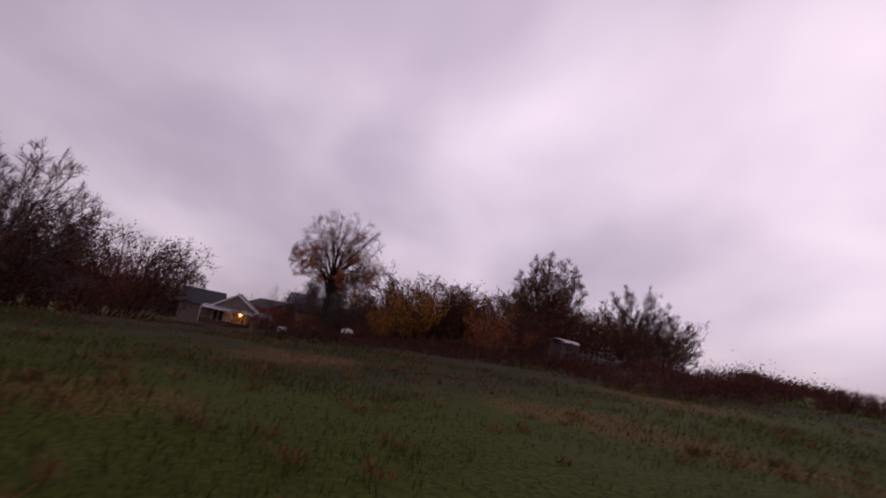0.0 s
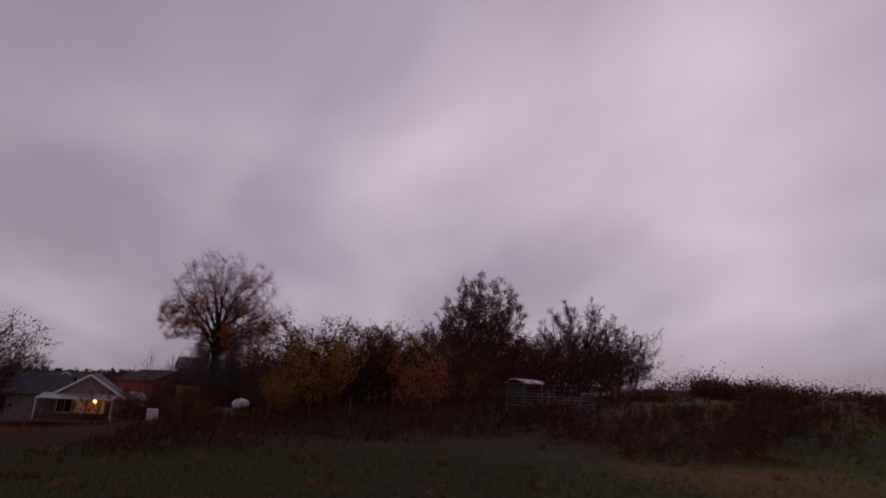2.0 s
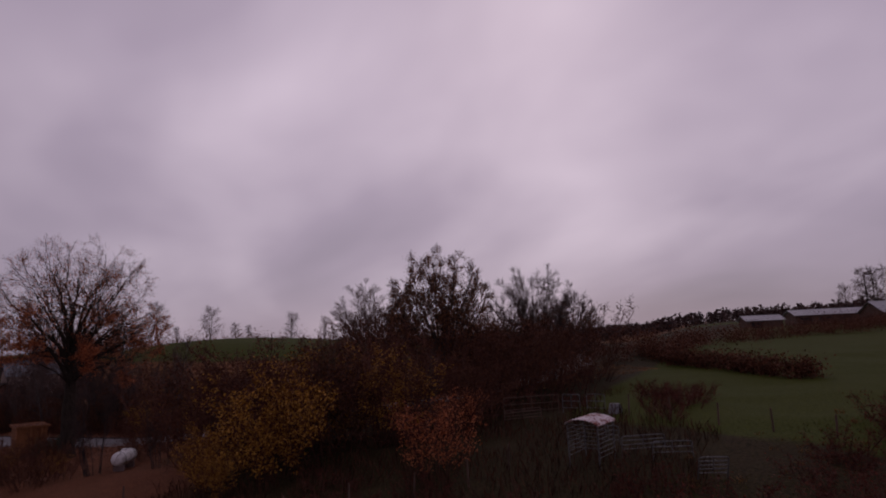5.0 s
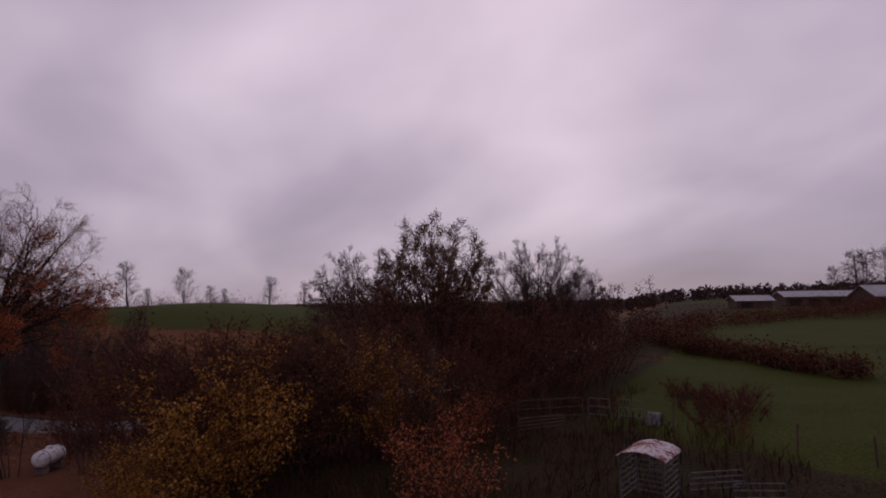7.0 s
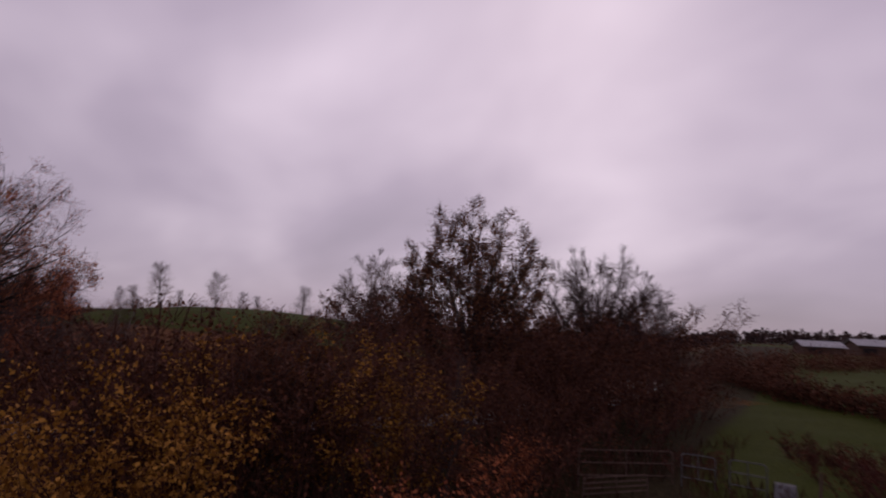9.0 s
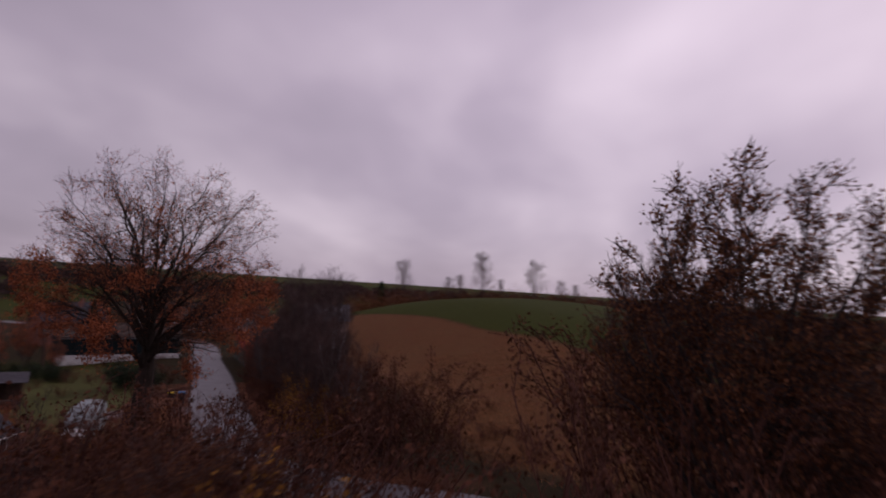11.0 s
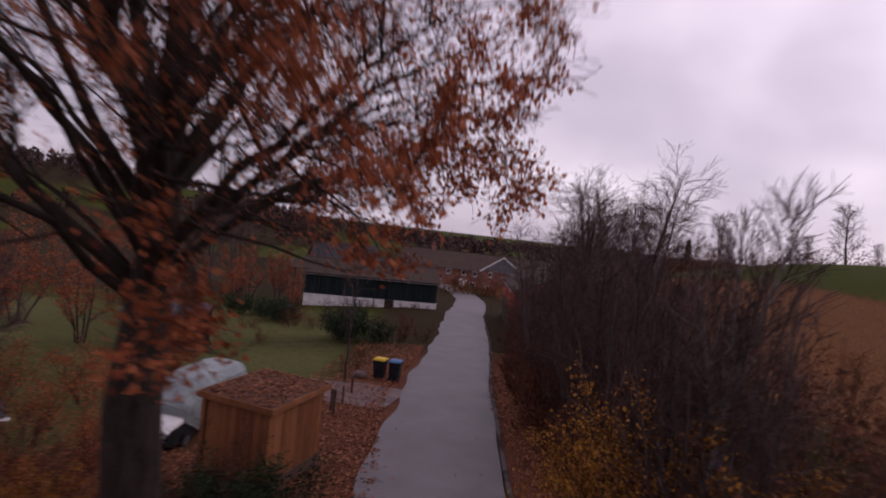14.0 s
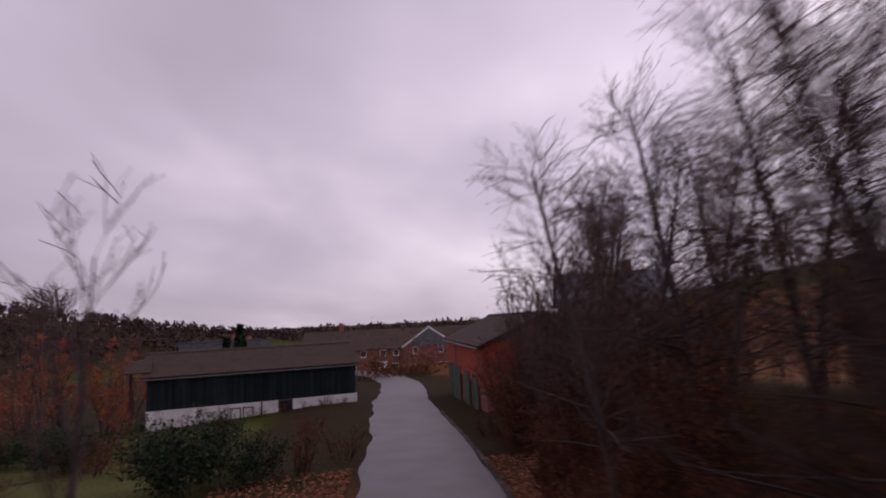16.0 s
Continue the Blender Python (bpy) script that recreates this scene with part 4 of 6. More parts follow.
    stand("beech_tree", "garden beech holding withered rust-brown leaves", "tree", wood, crowns,
          [(-48, 117, 0, 0.85), (-55, 124, 90, 1.0), (-41, 118.5, 30, 0.7), (-62, 118, 200, 1.1), (-37, 101, 300, 1.15), (-45, 96, 120, 1.3), (-56, 108, 70, 1.2), (-34.5, 95.5, 10, 1.05), (-41, 105.5, 80, 1.1), (-36, 90.5, 150, 1.15), (-50, 124, 40, 0.95), (-68, 124, 10, 1.2), (-60, 134, 90, 1.0)], "garden trees", BARK_GREY)


plant_all()


def conifer(seed, tall):
    rng = np.random.default_rng(seed)
    trunk = np.array([[(0, 0, -0.2), (0, 0, tall * 0.5), (0, 0, tall)]], float)
    tr = np.array([[0.16, 0.09, 0.02]])
    t = rng.random(420) ** 0.8
    z = tall * (0.06 + 0.93 * t)
    ang = rng.random(420) * 2 * np.pi
    reach = tall * 0.2 * (1 - t) + 0.12
    start = np.stack([0 * z, 0 * z, z], 1)
    end = np.stack([reach * np.cos(ang), reach * np.sin(ang), z - 0.25 * reach], 1)
    pts = np.stack([start, (start + end) / 2 + np.array([0, 0, 0.05]), end], 1)
    return tubes(trunk, tr, 7), [("foliage", joined([tubes(pts, np.tile([0.03, 0.02, 0.008], (420, 1)), 3), leaves_on(rng, pts, 6000, 0.26, 0.06, 0.4)]), LEAF_GREEN)]


wood, crowns = conifer(31, 7.5)
stand("spruce_tree", "narrow dark green spruce behind the roofs", "tree", wood, crowns,
      [(-58, 146, 40, 1.1), (-24, 215, 80, 1.0), (-52, 138, 60, 0.8)], "conifers", BARK_GREY)


def far_wood():
    """Woods on the far ridges, as one mass of coarse crowns."""
    rng = np.random.default_rng(77)
    parts_w, parts_l = [], []
    rows = []
    while len(rows) < 3400:
        a = rng.uniform(-2.1, 2.1)
        d = rng.choice([rng.uniform(300, 420), rng.uniform(420, 520), rng.uniform(460, 620)])
        x, y = d * math.sin(a), 60 + d * math.cos(a)
        if wave(x, y, 42.0, 2.0) < 0.28 or d > 470:
            rows.append((x, y, rng.uniform(5.0, 9.0)))
    rows = np.array(rows)
    z = height(rows[:, 0], rows[:, 1])
    c = []
    for (x, y, tall), z0 in zip(rows, z):
        n = 30
        t = rng.random(n)
        wide = 0.33 * tall * np.sqrt(np.clip(1 - (t * 1.9 - 0.9) ** 2, 0.05, 1))
        ang = rng.random(n) * 2 * np.pi
        r = wide * np.sqrt(rng.random(n))
        c.append(np.stack([x + r * np.cos(ang), y + r * np.sin(ang), z0 + tall * (0.08 + 0.92 * t)], 1))
    c = np.concatenate(c)
    v, f = leaf_quads(rng, c, 2.1, 0)
    ob = new("far_wood", mesh_from("far_wood", v, f))
    ob.data.materials.append(WOOD_FAR)
    tagged(ob, "distant bare brown woodland along the ridges", "woodland", kind="stuff")


far_wood()


def hill_hedge():
    rng = np.random.default_rng(78)
    line = along([(-95, 190), (-50, 198), (-16, 208), (20, 213), (50, 213), (80, 203), (110, 185)], 1.1, 1.0, 79, (0.8, 1.3))
    line += along([(-60, 150), (-30, 185), (-16, 206)], 1.5, 1.5, 80, (0.8, 1.4))
    c = []
    for x, y, _, size in line:
        n = 190
        q = rng.standard_normal((n, 3)) * np.array([0.9, 0.9, 1.0]) * size
        q[:, 2] = np.abs(q[:, 2]) * 1.7
        c.append(np.array([x, y, ground_z(x, y)]) + q)
    v, f = leaf_quads(rng, np.concatenate(c), 0.34, 0)
    ob = new("field_hedge", mesh_from("field_hedge", v, f))
    ob.data.materials.append(LEAF_BROWN)
    tagged(ob, "clipped brown hedge along the edge of the hill field", "hedge", kind="stuff")
    # hedges and copses in the valley
    c = []
    valley = along([(53, 80), (47.5, 66), (45.5, 55)], 0.8, 0.5, 81, (0.7, 1.0)) + along([(48, 77), (75, 90), (120, 106), (200, 118)], 2.0, 2.0, 82, (0.9, 1.8)) + along([(120, 100), (185, 98), (240, 90)], 2.0, 2.0, 83, (1.4, 3.0)) + along([(195, 128), (215, 116), (230, 98)], 1.4, 1.0, 84, (0.9, 1.6))
    for x, y, _, size in valley:
        n = 420
        q = rng.standard_normal((n, 3)) * np.array([0.8, 0.8, 0.6]) * size
        c.append(np.array([x, y, ground_z(x, y) + 0.8 * size]) + q)
    v, f = leaf_quads(rng, np.concatenate(c), 0.22, 0)
    ob = new("valley_hedges", mesh_from("valley_hedges", v, f))
    ob.data.materials.append(LEAF_DARK)
    tagged(ob, "dark hedgerows and copses between the valley fields", "hedge", kind="stuff")


hill_hedge()


def blades(rng, x, y, tall, wide, lean):
    n = len(x)
    z = height(x, y)
    ang = rng.random(n) * 2 * np.pi
    a = np.stack([np.cos(ang), np.sin(ang), 0 * ang], 1)
    b = np.stack([-np.sin(ang), np.cos(ang), 0 * ang], 1)
    h = (tall * (0.5 + rng.random(n)))[:, None]
    c = np.stack([x, y, z - 0.02], 1)
    tipway = np.array([0, 0, 1.0]) + b * (lean * rng.standard_normal((n, 1)))
    v = np.stack([c - a * wide, c + a * wide, c + tipway * h * 0.6 + a * wide * 0.5, c + tipway * h + b * lean * 0.3 * h], 1)
    return v.reshape(-1, 3), np.arange(n * 4).reshape(-1, 4)


def scatter_stuff():
    rng = np.random.default_rng(90)
    # meadow grass
    x, y = rng.uniform(-22, 30, 90000), 3.5 + 42 * rng.random(90000) ** 1.3
    keep = wave(x, y, 2.2, 4.0) + 0.5 * rng.standard_normal(len(x)) > -0.2
    x, y = x[keep], y[keep]
    ob = new("meadow_grass", mesh_from("meadow_grass", *blades(rng, x, y, 0.15, 0.012, 0.5)))
    ob.data.materials.append(GRASS_BLADE)
    tagged(ob, "short tufted meadow grass, dull autumn green", "grass", kind="stuff")
    # pale tussocks in the meadow
    cx, cy = rng.uniform(-25, 40, 620), rng.uniform(4, 46, 620)
    n = 26
    ang, r = rng.random((len(cx), n)) * 2 * np.pi, 0.25 * np.sqrt(rng.random((len(cx), n)))
    x, y = (cx[:, None] + r * np.cos(ang)).ravel(), (cy[:, None] + r * np.sin(ang)).ravel()
    ob = new("dry_tussocks", mesh_from("dry_tussocks", *blades(rng, x, y, 0.2, 0.014, 0.8)))
    ob.data.materials.append(STRAW)
    tagged(ob, "pale withered grass tussocks", "grass", kind="stuff")
    # tall withered stalks between meadow and pen, and round the pen
    x, y = rng.uniform(-6, 45, 26000), rng.uniform(32, 62, 26000)
    p = (x - 0.5) * -0.8 + (y - 85) * -0.6
    keep = (y > 40 - 0.14 * x + 2.0 * rng.standard_normal(len(x))) & ((x - 22) * 0.54 - (y - 58) * 0.84 < 2 + 8 * (x < 24)) & (y < 66 - 0.9 * x * (x < 8)) & (wave(x, y, 2.0, 7.0) > -0.5)
    x, y = x[keep], y[keep]
    ob = new("withered_weeds", mesh_from("withered_weeds", *blades(rng, x, y, 0.5, 0.014, 0.4)))
    ob.data.materials.append(WEED)
    tagged(ob, "tall withered red-brown weeds", "weeds", kind="stuff")
    # dry grass on the rusty slope across the lane
    x, y = rng.uniform(4, 45, 60000), rng.uniform(70, 125, 60000)
    p = (x - 0.5) * -0.8 + (y - 85) * -0.6
    keep = (p < -11) & (p > -38 - 1.5 * wave(x, y, 3.0, 1.0)) & (wave(x, y, 2.6, 3.0) + 0.9 * rng.standard_normal(len(x)) > -0.3)
    x, y = x[keep], y[keep]
    ob = new("slope_grass", mesh_from("slope_grass", *blades(rng, x, y, 0.13, 0.022, 1.6)))
    ob.data.materials.append(SLOPE_STRAW)
    tagged(ob, "flattened rust-brown dry grass on the slope", "grass", kind="stuff")
    # fallen leaves on verges, yard and roof edges of the lane
    u, nrm, o = np.array([-0.62, 0.785]), np.array([-0.785, -0.62]), np.array([1.0, 85.6])
    s = rng.uniform(-8, 34, 26000)
    side = np.where(rng.random(26000) < 0.6, 2.4 + 4.5 * rng.random(26000) ** 1.5, -2.4 - 2.2 * rng.random(26000) ** 1.3)
    q = o + s[:, None] * u + (side - 0.16 * np.clip(s - 18, 0, None))[:, None] * nrm
    extra = np.array([-9.5, 84.5]) + rng.standard_normal((9000, 2)) * np.array([4.0, 4.0])
    q = np.concatenate([q, extra])
    c = np.column_stack([q, height(q[:, 0], q[:, 1]) + 0.05 + 0.05 * rng.random(len(q))])
    v, f = leaf_quads(rng, c, 0.13, 0)
    v = v.reshape(-1, 4, 3)
    v[:, :, 2] = c[:, None, 2] + (v[:, :, 2] - c[:, None, 2]) * 0.3
    ob = new("fallen_leaves", mesh_from("fallen_leaves", v.reshape(-1, 3), f))
    ob.data.materials.append(LITTER)
    tagged(ob, "rust-brown fallen leaves along the lane", "leaves", kind="stuff")


scatter_stuff()


# ---------------------------------------------------------------- building materials
def patterned(name, kind, low, high, scale, rough=0.8, bump=0.01, spread=0.0, mortar=(0.25, 0.22, 0.2)):
    """Brick courses or corrugation as fine relief on walls too far off for single pieces."""
    m = material(name, low, high, 1.2, rough, 0.0, spread=spread)
    nt = m.node_tree
    add, link = nt.nodes.new, nt.links.new
    bsdf = nt.nodes["Principled BSDF"]
    coord = add("ShaderNodeTexCoord")
    if kind == "wave":
        w = add("ShaderNodeTexWave")
        w.inputs["Scale"].default_value = scale
        w.inputs["Distortion"].default_value = 0.4
        link(coord.outputs["Object"], w.inputs["Vector"])
        value = w.outputs["Fac"]
    else:
        w = add("ShaderNodeTexBrick")
        w.inputs["Scale"].default_value = scale
        w.inputs["Mortar Size"].default_value = 0.02
        turn = add("ShaderNodeVectorMath")
        turn.operation = "ADD"
        split = add("ShaderNodeSeparateXYZ")
        comb = add("ShaderNodeCombineXYZ")
        link(coord.outputs["Object"], split.inputs[0])
        side = add("ShaderNodeMath")
        side.operation = "ADD"
        link(split.outputs["X"], side.inputs[0])
        link(split.outputs["Y"], side.inputs[1])
        link(side.outputs[0], comb.inputs["X"])
        link(split.outputs["Z"], comb.inputs["Y"])
        link(comb.outputs[0], w.inputs["Vector"])
        value = w.outputs["Fac"]
        old = bsdf.inputs["Base Color"].links[0].from_socket
        mix = add("ShaderNodeMix")
        mix.data_type = "RGBA"
        link(value, mix.inputs["Factor"])
        link(old, mix.inputs["A"])
        mix.inputs["B"].default_value = (*mortar, 1)
        link(mix.outputs["Result"], bsdf.inputs["Base Color"])
    b = add("ShaderNodeBump")
    b.inputs["Strength"].default_value, b.inputs["Distance"].default_value = 0.7, bump
    b.invert = kind != "wave"
    link(value, b.inputs["Height"])
    link(b.outputs[0], bsdf.inputs["Normal"])
    return m


def glass(name, tint=(0.02, 0.02, 0.025), rough=0.08):
    m = bpy.data.materials.new(name)
    m.use_nodes = True
    b = m.node_tree.nodes["Principled BSDF"]
    b.inputs["Base Color"].default_value = (*tint, 1)
    b.inputs["Roughness"].default_value = rough
    b.inputs["Specular IOR Level"].default_value = 0.6
    return m


def shining(name, colour, strength):
    m = bpy.data.materials.new(name)
    m.use_nodes = True
    b = m.node_tree.nodes["Principled BSDF"]
    b.inputs["Base Color"].default_value = (*colour, 1)
    b.inputs["Emission Color"].default_value = (*colour, 1)
    b.inputs["Emission Strength"].default_value = strength
    return m


BRICK_RED = patterned("red_brick", "brick", (0.16, 0.055, 0.04), (0.30, 0.11, 0.08), 4.0, 0.85, 0.008)
PAINT_RED = material("red_painted_render", (0.26, 0.045, 0.03), (0.40, 0.08, 0.055), 1.5, 0.8, 0.004)
BOARD_GREEN = material("dark_green_boards", (0.008, 0.014, 0.016), (0.022, 0.032, 0.034), 2.0, 0.7, 0.004, spread=0.3, streak=(1, 1, 0.2))
DOOR_GREEN = material("faded_green_paint", (0.05, 0.075, 0.06), (0.11, 0.14, 0.11), 3.0, 0.7, 0.003, streak=(1, 1, 0.2))
LIME = material("white_limewash", (0.52, 0.50, 0.49), (0.80, 0.78, 0.77), 1.2, 0.85, 0.006)
WHITE = material("white_paint", (0.66, 0.64, 0.64), (0.82, 0.80, 0.80), 3.0, 0.5)
RENDER_PALE = material("pale_pink_brick", (0.20, 0.145, 0.13), (0.31, 0.235, 0.21), 3.0, 0.85, 0.004)
TILE_GREY = material("dark_grey_roof_tiles", (0.035, 0.032, 0.038), (0.08, 0.074, 0.086), 2.5, 0.55, 0.006, spread=0.35)
TILE_BROWN = material("mossy_brown_roof_tiles", (0.034, 0.025, 0.023), (0.078, 0.056, 0.047), 1.4, 0.8, 0.008, spread=0.35)
SLATE = material("grey_slate", (0.10, 0.10, 0.115), (0.17, 0.17, 0.19), 2.0, 0.6, 0.004)
TIMBER = material("weathered_timber", (0.060, 0.037, 0.031), (0.145, 0.092, 0.075), 3.0, 0.85, 0.006, streak=(1, 1, 0.15))
SHED_WOOD = material("orange_brown_stained_boards", (0.16, 0.06, 0.028), (0.29, 0.12, 0.055), 2.0, 0.7, 0.004, spread=0.3, streak=(1, 1, 0.2))
DARK_GLASS = glass("window_glass")
GREY_TARP = material("grey_tarpaulin", (0.20, 0.23, 0.24), (0.31, 0.345, 0.35), 1.6, 0.5, 0.02)
BLACK_PLASTIC = material("black_plastic", (0.012, 0.012, 0.014), (0.028, 0.028, 0.032), 4.0, 0.45)
YELLOW_PLASTIC = material("yellow_plastic", (0.55, 0.36, 0.02), (0.70, 0.48, 0.05), 4.0, 0.45)
BLUE_PLASTIC = material("blue_plastic", (0.05, 0.13, 0.28), (0.09, 0.20, 0.38), 4.0, 0.45)
STEEL = material("galvanised_steel", (0.06, 0.058, 0.062), (0.19, 0.185, 0.195), 6.0, 0.55, metal=0.5)
TANK_WHITE = material("weathered_white_paint", (0.20, 0.18, 0.18), (0.70, 0.68, 0.69), 4.0, 0.55, 0.004, edge=(0.38, 0.5))
RUST_SHEET = material("rusty_corrugated_iron", (0.17, 0.032, 0.022), (0.62, 0.56, 0.58), 1.5, 0.6, 0.0, metal=0.1, edge=(0.44, 0.54))
GLOW = shining("warm_lamp_glow", (1.0, 0.48, 0.12), 9.0)
DIM_GLOW = shining("yellow_lit_window", (1.0, 0.62, 0.18), 0.7)


def solve_frame(at, turn, sink=0.0):
    return pose(at[0], at[1], ground_z(*at) - sink, 0, 0, turn)


def roof_slope(width, run, rise, thick, courses, m, name, mat, parent, label=""):
    """One pitched side of a roof with stepped courses: width along x, from the eave (y 0, z 0) up to (run, rise)."""
    slope = math.atan2(rise, run)
    step = math.hypot(run, rise) / courses
    ux, uz = math.cos(slope), math.sin(slope)
    top = []
    for k in range(courses):
        for c, lift in ((k * step, thick * 0.5 + 0.022), ((k + 1) * step, thick * 0.5 - 0.006)):
            top.append((c * ux - lift * uz, c * uz + lift * ux))
    under = [(run + thick * 0.5 * uz, rise - thick * 0.5 * ux), (thick * 0.5 * uz, -thick * 0.5 * ux)]
    bm = prism(top + under, width, m=m @ pose(0, 0, 0, 0, 0, 90))
    return part(name, bm, mat, parent, label)


def window(parent, at, w, h, turn=0.0, bars=1, frame_mat=None, pane_mat=None, name="window"):
    """A window with frame, bars, sill and pane set in a wall that faces -y before the turn."""
    m = pose(*at, 0, 0, turn)
    frame_mat = frame_mat or WHITE
    bm = bmesh.new()
    for x in (-w / 2, w / 2):
        box((0.08, 0.09, h + 0.08), (x, 0, 0), bm=bm)
    for z in (-h / 2, h / 2):
        box((w + 0.08, 0.09, 0.08), (0, -0.002, z), bm=bm)
    for k in range(bars):
        box((0.05, 0.06, h), (-w / 2 + w * (k + 1) / (bars + 1), 0.003, 0), bm=bm)
    bmesh.ops.transform(bm, matrix=m, verts=bm.verts[:])
    ob = part(name, bm, frame_mat, parent)
    pane = box((w - 0.04, 0.02, h - 0.04), (0, 0.02, 0))
    bmesh.ops.transform(pane, matrix=m, verts=pane.verts[:])
    part("pane", pane, pane_mat or DARK_GLASS, ob)
    sill = box((w + 0.2, 0.16, 0.05), (0, -0.04, -h / 2 - 0.07))
    bmesh.ops.transform(sill, matrix=m, verts=sill.verts[:])
    part("sill", sill, frame_mat, ob)
    return ob


def door_leaf(parent, at, w, h, turn, mat, name="door", boards=0):
    m = pose(*at, 0, 0, turn)
    bm = box((w, 0.07, h), (0, 0, h / 2), bevel=0.01)
    for k in range(1, boards):
        box((0.02, 0.012, h * 0.98), (-w / 2 + w * k / boards, -0.04, h / 2), bm=bm)
    bmesh.ops.transform(bm, matrix=m, verts=bm.verts[:])
    ob = part(name, bm, mat, parent)
    frame = bmesh.new()
    for x in (-w / 2 - 0.05, w / 2 + 0.05):
        box((0.09, 0.1, h + 0.1), (x, 0.0, h / 2 + 0.05), bm=frame)
    box((w + 0.19, 0.1, 0.09), (0, 0, h + 0.05), bm=frame)
    bmesh.ops.transform(frame, matrix=m, verts=frame.verts[:])
    part("door_frame", frame, TIMBER if mat is not WHITE else WHITE, ob)
    knob = rod((w * 0.38, -0.1, h * 0.48), (w * 0.38, 0, h * 0.48), 0.025)
    bmesh.ops.transform(knob, matrix=m, verts=knob.verts[:])
    part("handle", knob, STEEL, ob)
    return ob


def gable_roof(parent, length, depth, eave, rise, over, mat, courses=10, thick=0.09, name="roof"):
    """Two slopes, ridge along x, over walls of length by depth whose middle is at y = depth / 2."""
    run = depth / 2 + over
    drop = rise * over / (depth / 2)
    for back in (0, 1):
        m = pose(0, -over if not back else depth + over, eave - drop, 0, 0, 180 * back)
        roof_slope(length + 2 * over, run, rise + drop, thick, courses, m, name, mat, parent)
    ridge = rod((-length / 2 - over, depth / 2, eave + rise + 0.04), (length / 2 + over, depth / 2, eave + rise + 0.04), 0.13, 8)
    part("ridge", ridge, mat, parent)


def gable_walls(parent, length, depth, eave, rise, thick, mat, low=-0.6, side_name="wall"):
    for y in (thick / 2, depth - thick / 2):
        part(side_name, box((length, thick, eave - low), (0, y, (eave + low) / 2)), mat, parent)
    for x in (-length / 2, length / 2):
        outline = [(thick, low), (depth - thick, low), (depth - thick, eave), (depth / 2, eave + rise - 0.05), (thick, eave)]
        m = Matrix.Translation((x - math.copysign(thick / 2, x), 0, 0)) @ pose(0, 0, 0, 0, 0, 90)
        part("gable_wall", prism(outline, thick, m=m), mat, parent)


def gutter(parent, length, y, z):
    bm = rod((-length / 2, y, z), (length / 2, y, z), 0.06, 8)
    part("gutter", bm, STEEL, parent)


def make_dark_barn():
    a, b = Vector((-45.9, 124.3)), Vector((-35.2, 135.4))
    mid, turn = (a + b) / 2, math.degrees(math.atan2((b - a).y, (b - a).x))
    length, depth, eave, rise = (b - a).length, 6.4, 4.0, 1.4
    barn = thing("barn", "long dark green boarded barn on a white base with brown roof", "barn", pose(mid.x, mid.y, -5.25, 0, 0, turn))
    # the lane side is y = 0, facing -y
    base_h = 1.42
    gable_walls(barn, length, depth, eave, rise, 0.25, BOARD_GREEN)
    base = box((length + 0.06, 0.16, base_h + 1.0), (0, -0.06, base_h / 2 - 0.5), bevel=0.01)
    part("plinth_wall", base, LIME, barn, "limewashed white lower wall")
    part("plinth_wall", box((0.16, depth, base_h + 1.0), (length / 2 + 0.06, depth / 2 + 0.1, base_h / 2 - 0.5)), LIME, barn)
    n = int(length / 0.24)
    shared = bpy.data.meshes.new("board")
    bm = box((0.2, 0.04, eave - base_h - 0.02), (0, 0, 0))
    bm.to_mesh(shared)
    bm.free()
    shared.materials.append(BOARD_GREEN)
    for k in range(n):
        ob = child("board", shared, None, barn)
        ob.location = (-length / 2 + 0.12 + 0.24 * k, -0.02, (eave + base_h) / 2 + 0.012)
    gable_roof(barn, length, depth, eave, rise, 0.35, TILE_BROWN, 16)
    gutter(barn, length + 0.5, -0.45, eave - 0.3)
    door_leaf(barn, (length / 2 - 5.6, -0.14, -0.55), 0.9, 1.9, 0, BLACK_PLASTIC)
    for x in (length / 2 - 8.4, length / 2 - 9.3):
        window(barn, (x, -0.13, 0.55), 0.7, 1.1, bars=0, frame_mat=TIMBER)
    window(barn, (length / 2 - 1.3, -0.14, 0.85), 0.5, 0.5, bars=0, pane_mat=DIM_GLOW)
    part("downpipe", rod((length / 2 - 7.4, -0.2, -0.5), (length / 2 - 7.4, -0.2, eave - 0.4), 0.045), BLACK_PLASTIC, barn)
    # open timber porch at the near gable
    for y in (0.5, 2.1):
        part("post", box((0.2, 0.2, 5.0), (-length / 2 - 1.3, y, 1.9)), TIMBER, barn)
    part("beam", box((0.18, 2.0, 0.22), (-length / 2 - 1.3, 1.3, 4.35)), TIMBER, barn)
    for side in (0, 1):
        m = pose(-length / 2 - 0.7, 0.1 if not side else 2.5, 4.2, 0, 0, 180 * side)
        roof_slope(1.9, 1.2, 0.85, 0.08, 5, m, "porch_roof", TILE_BROWN, barn)


make_dark_barn()


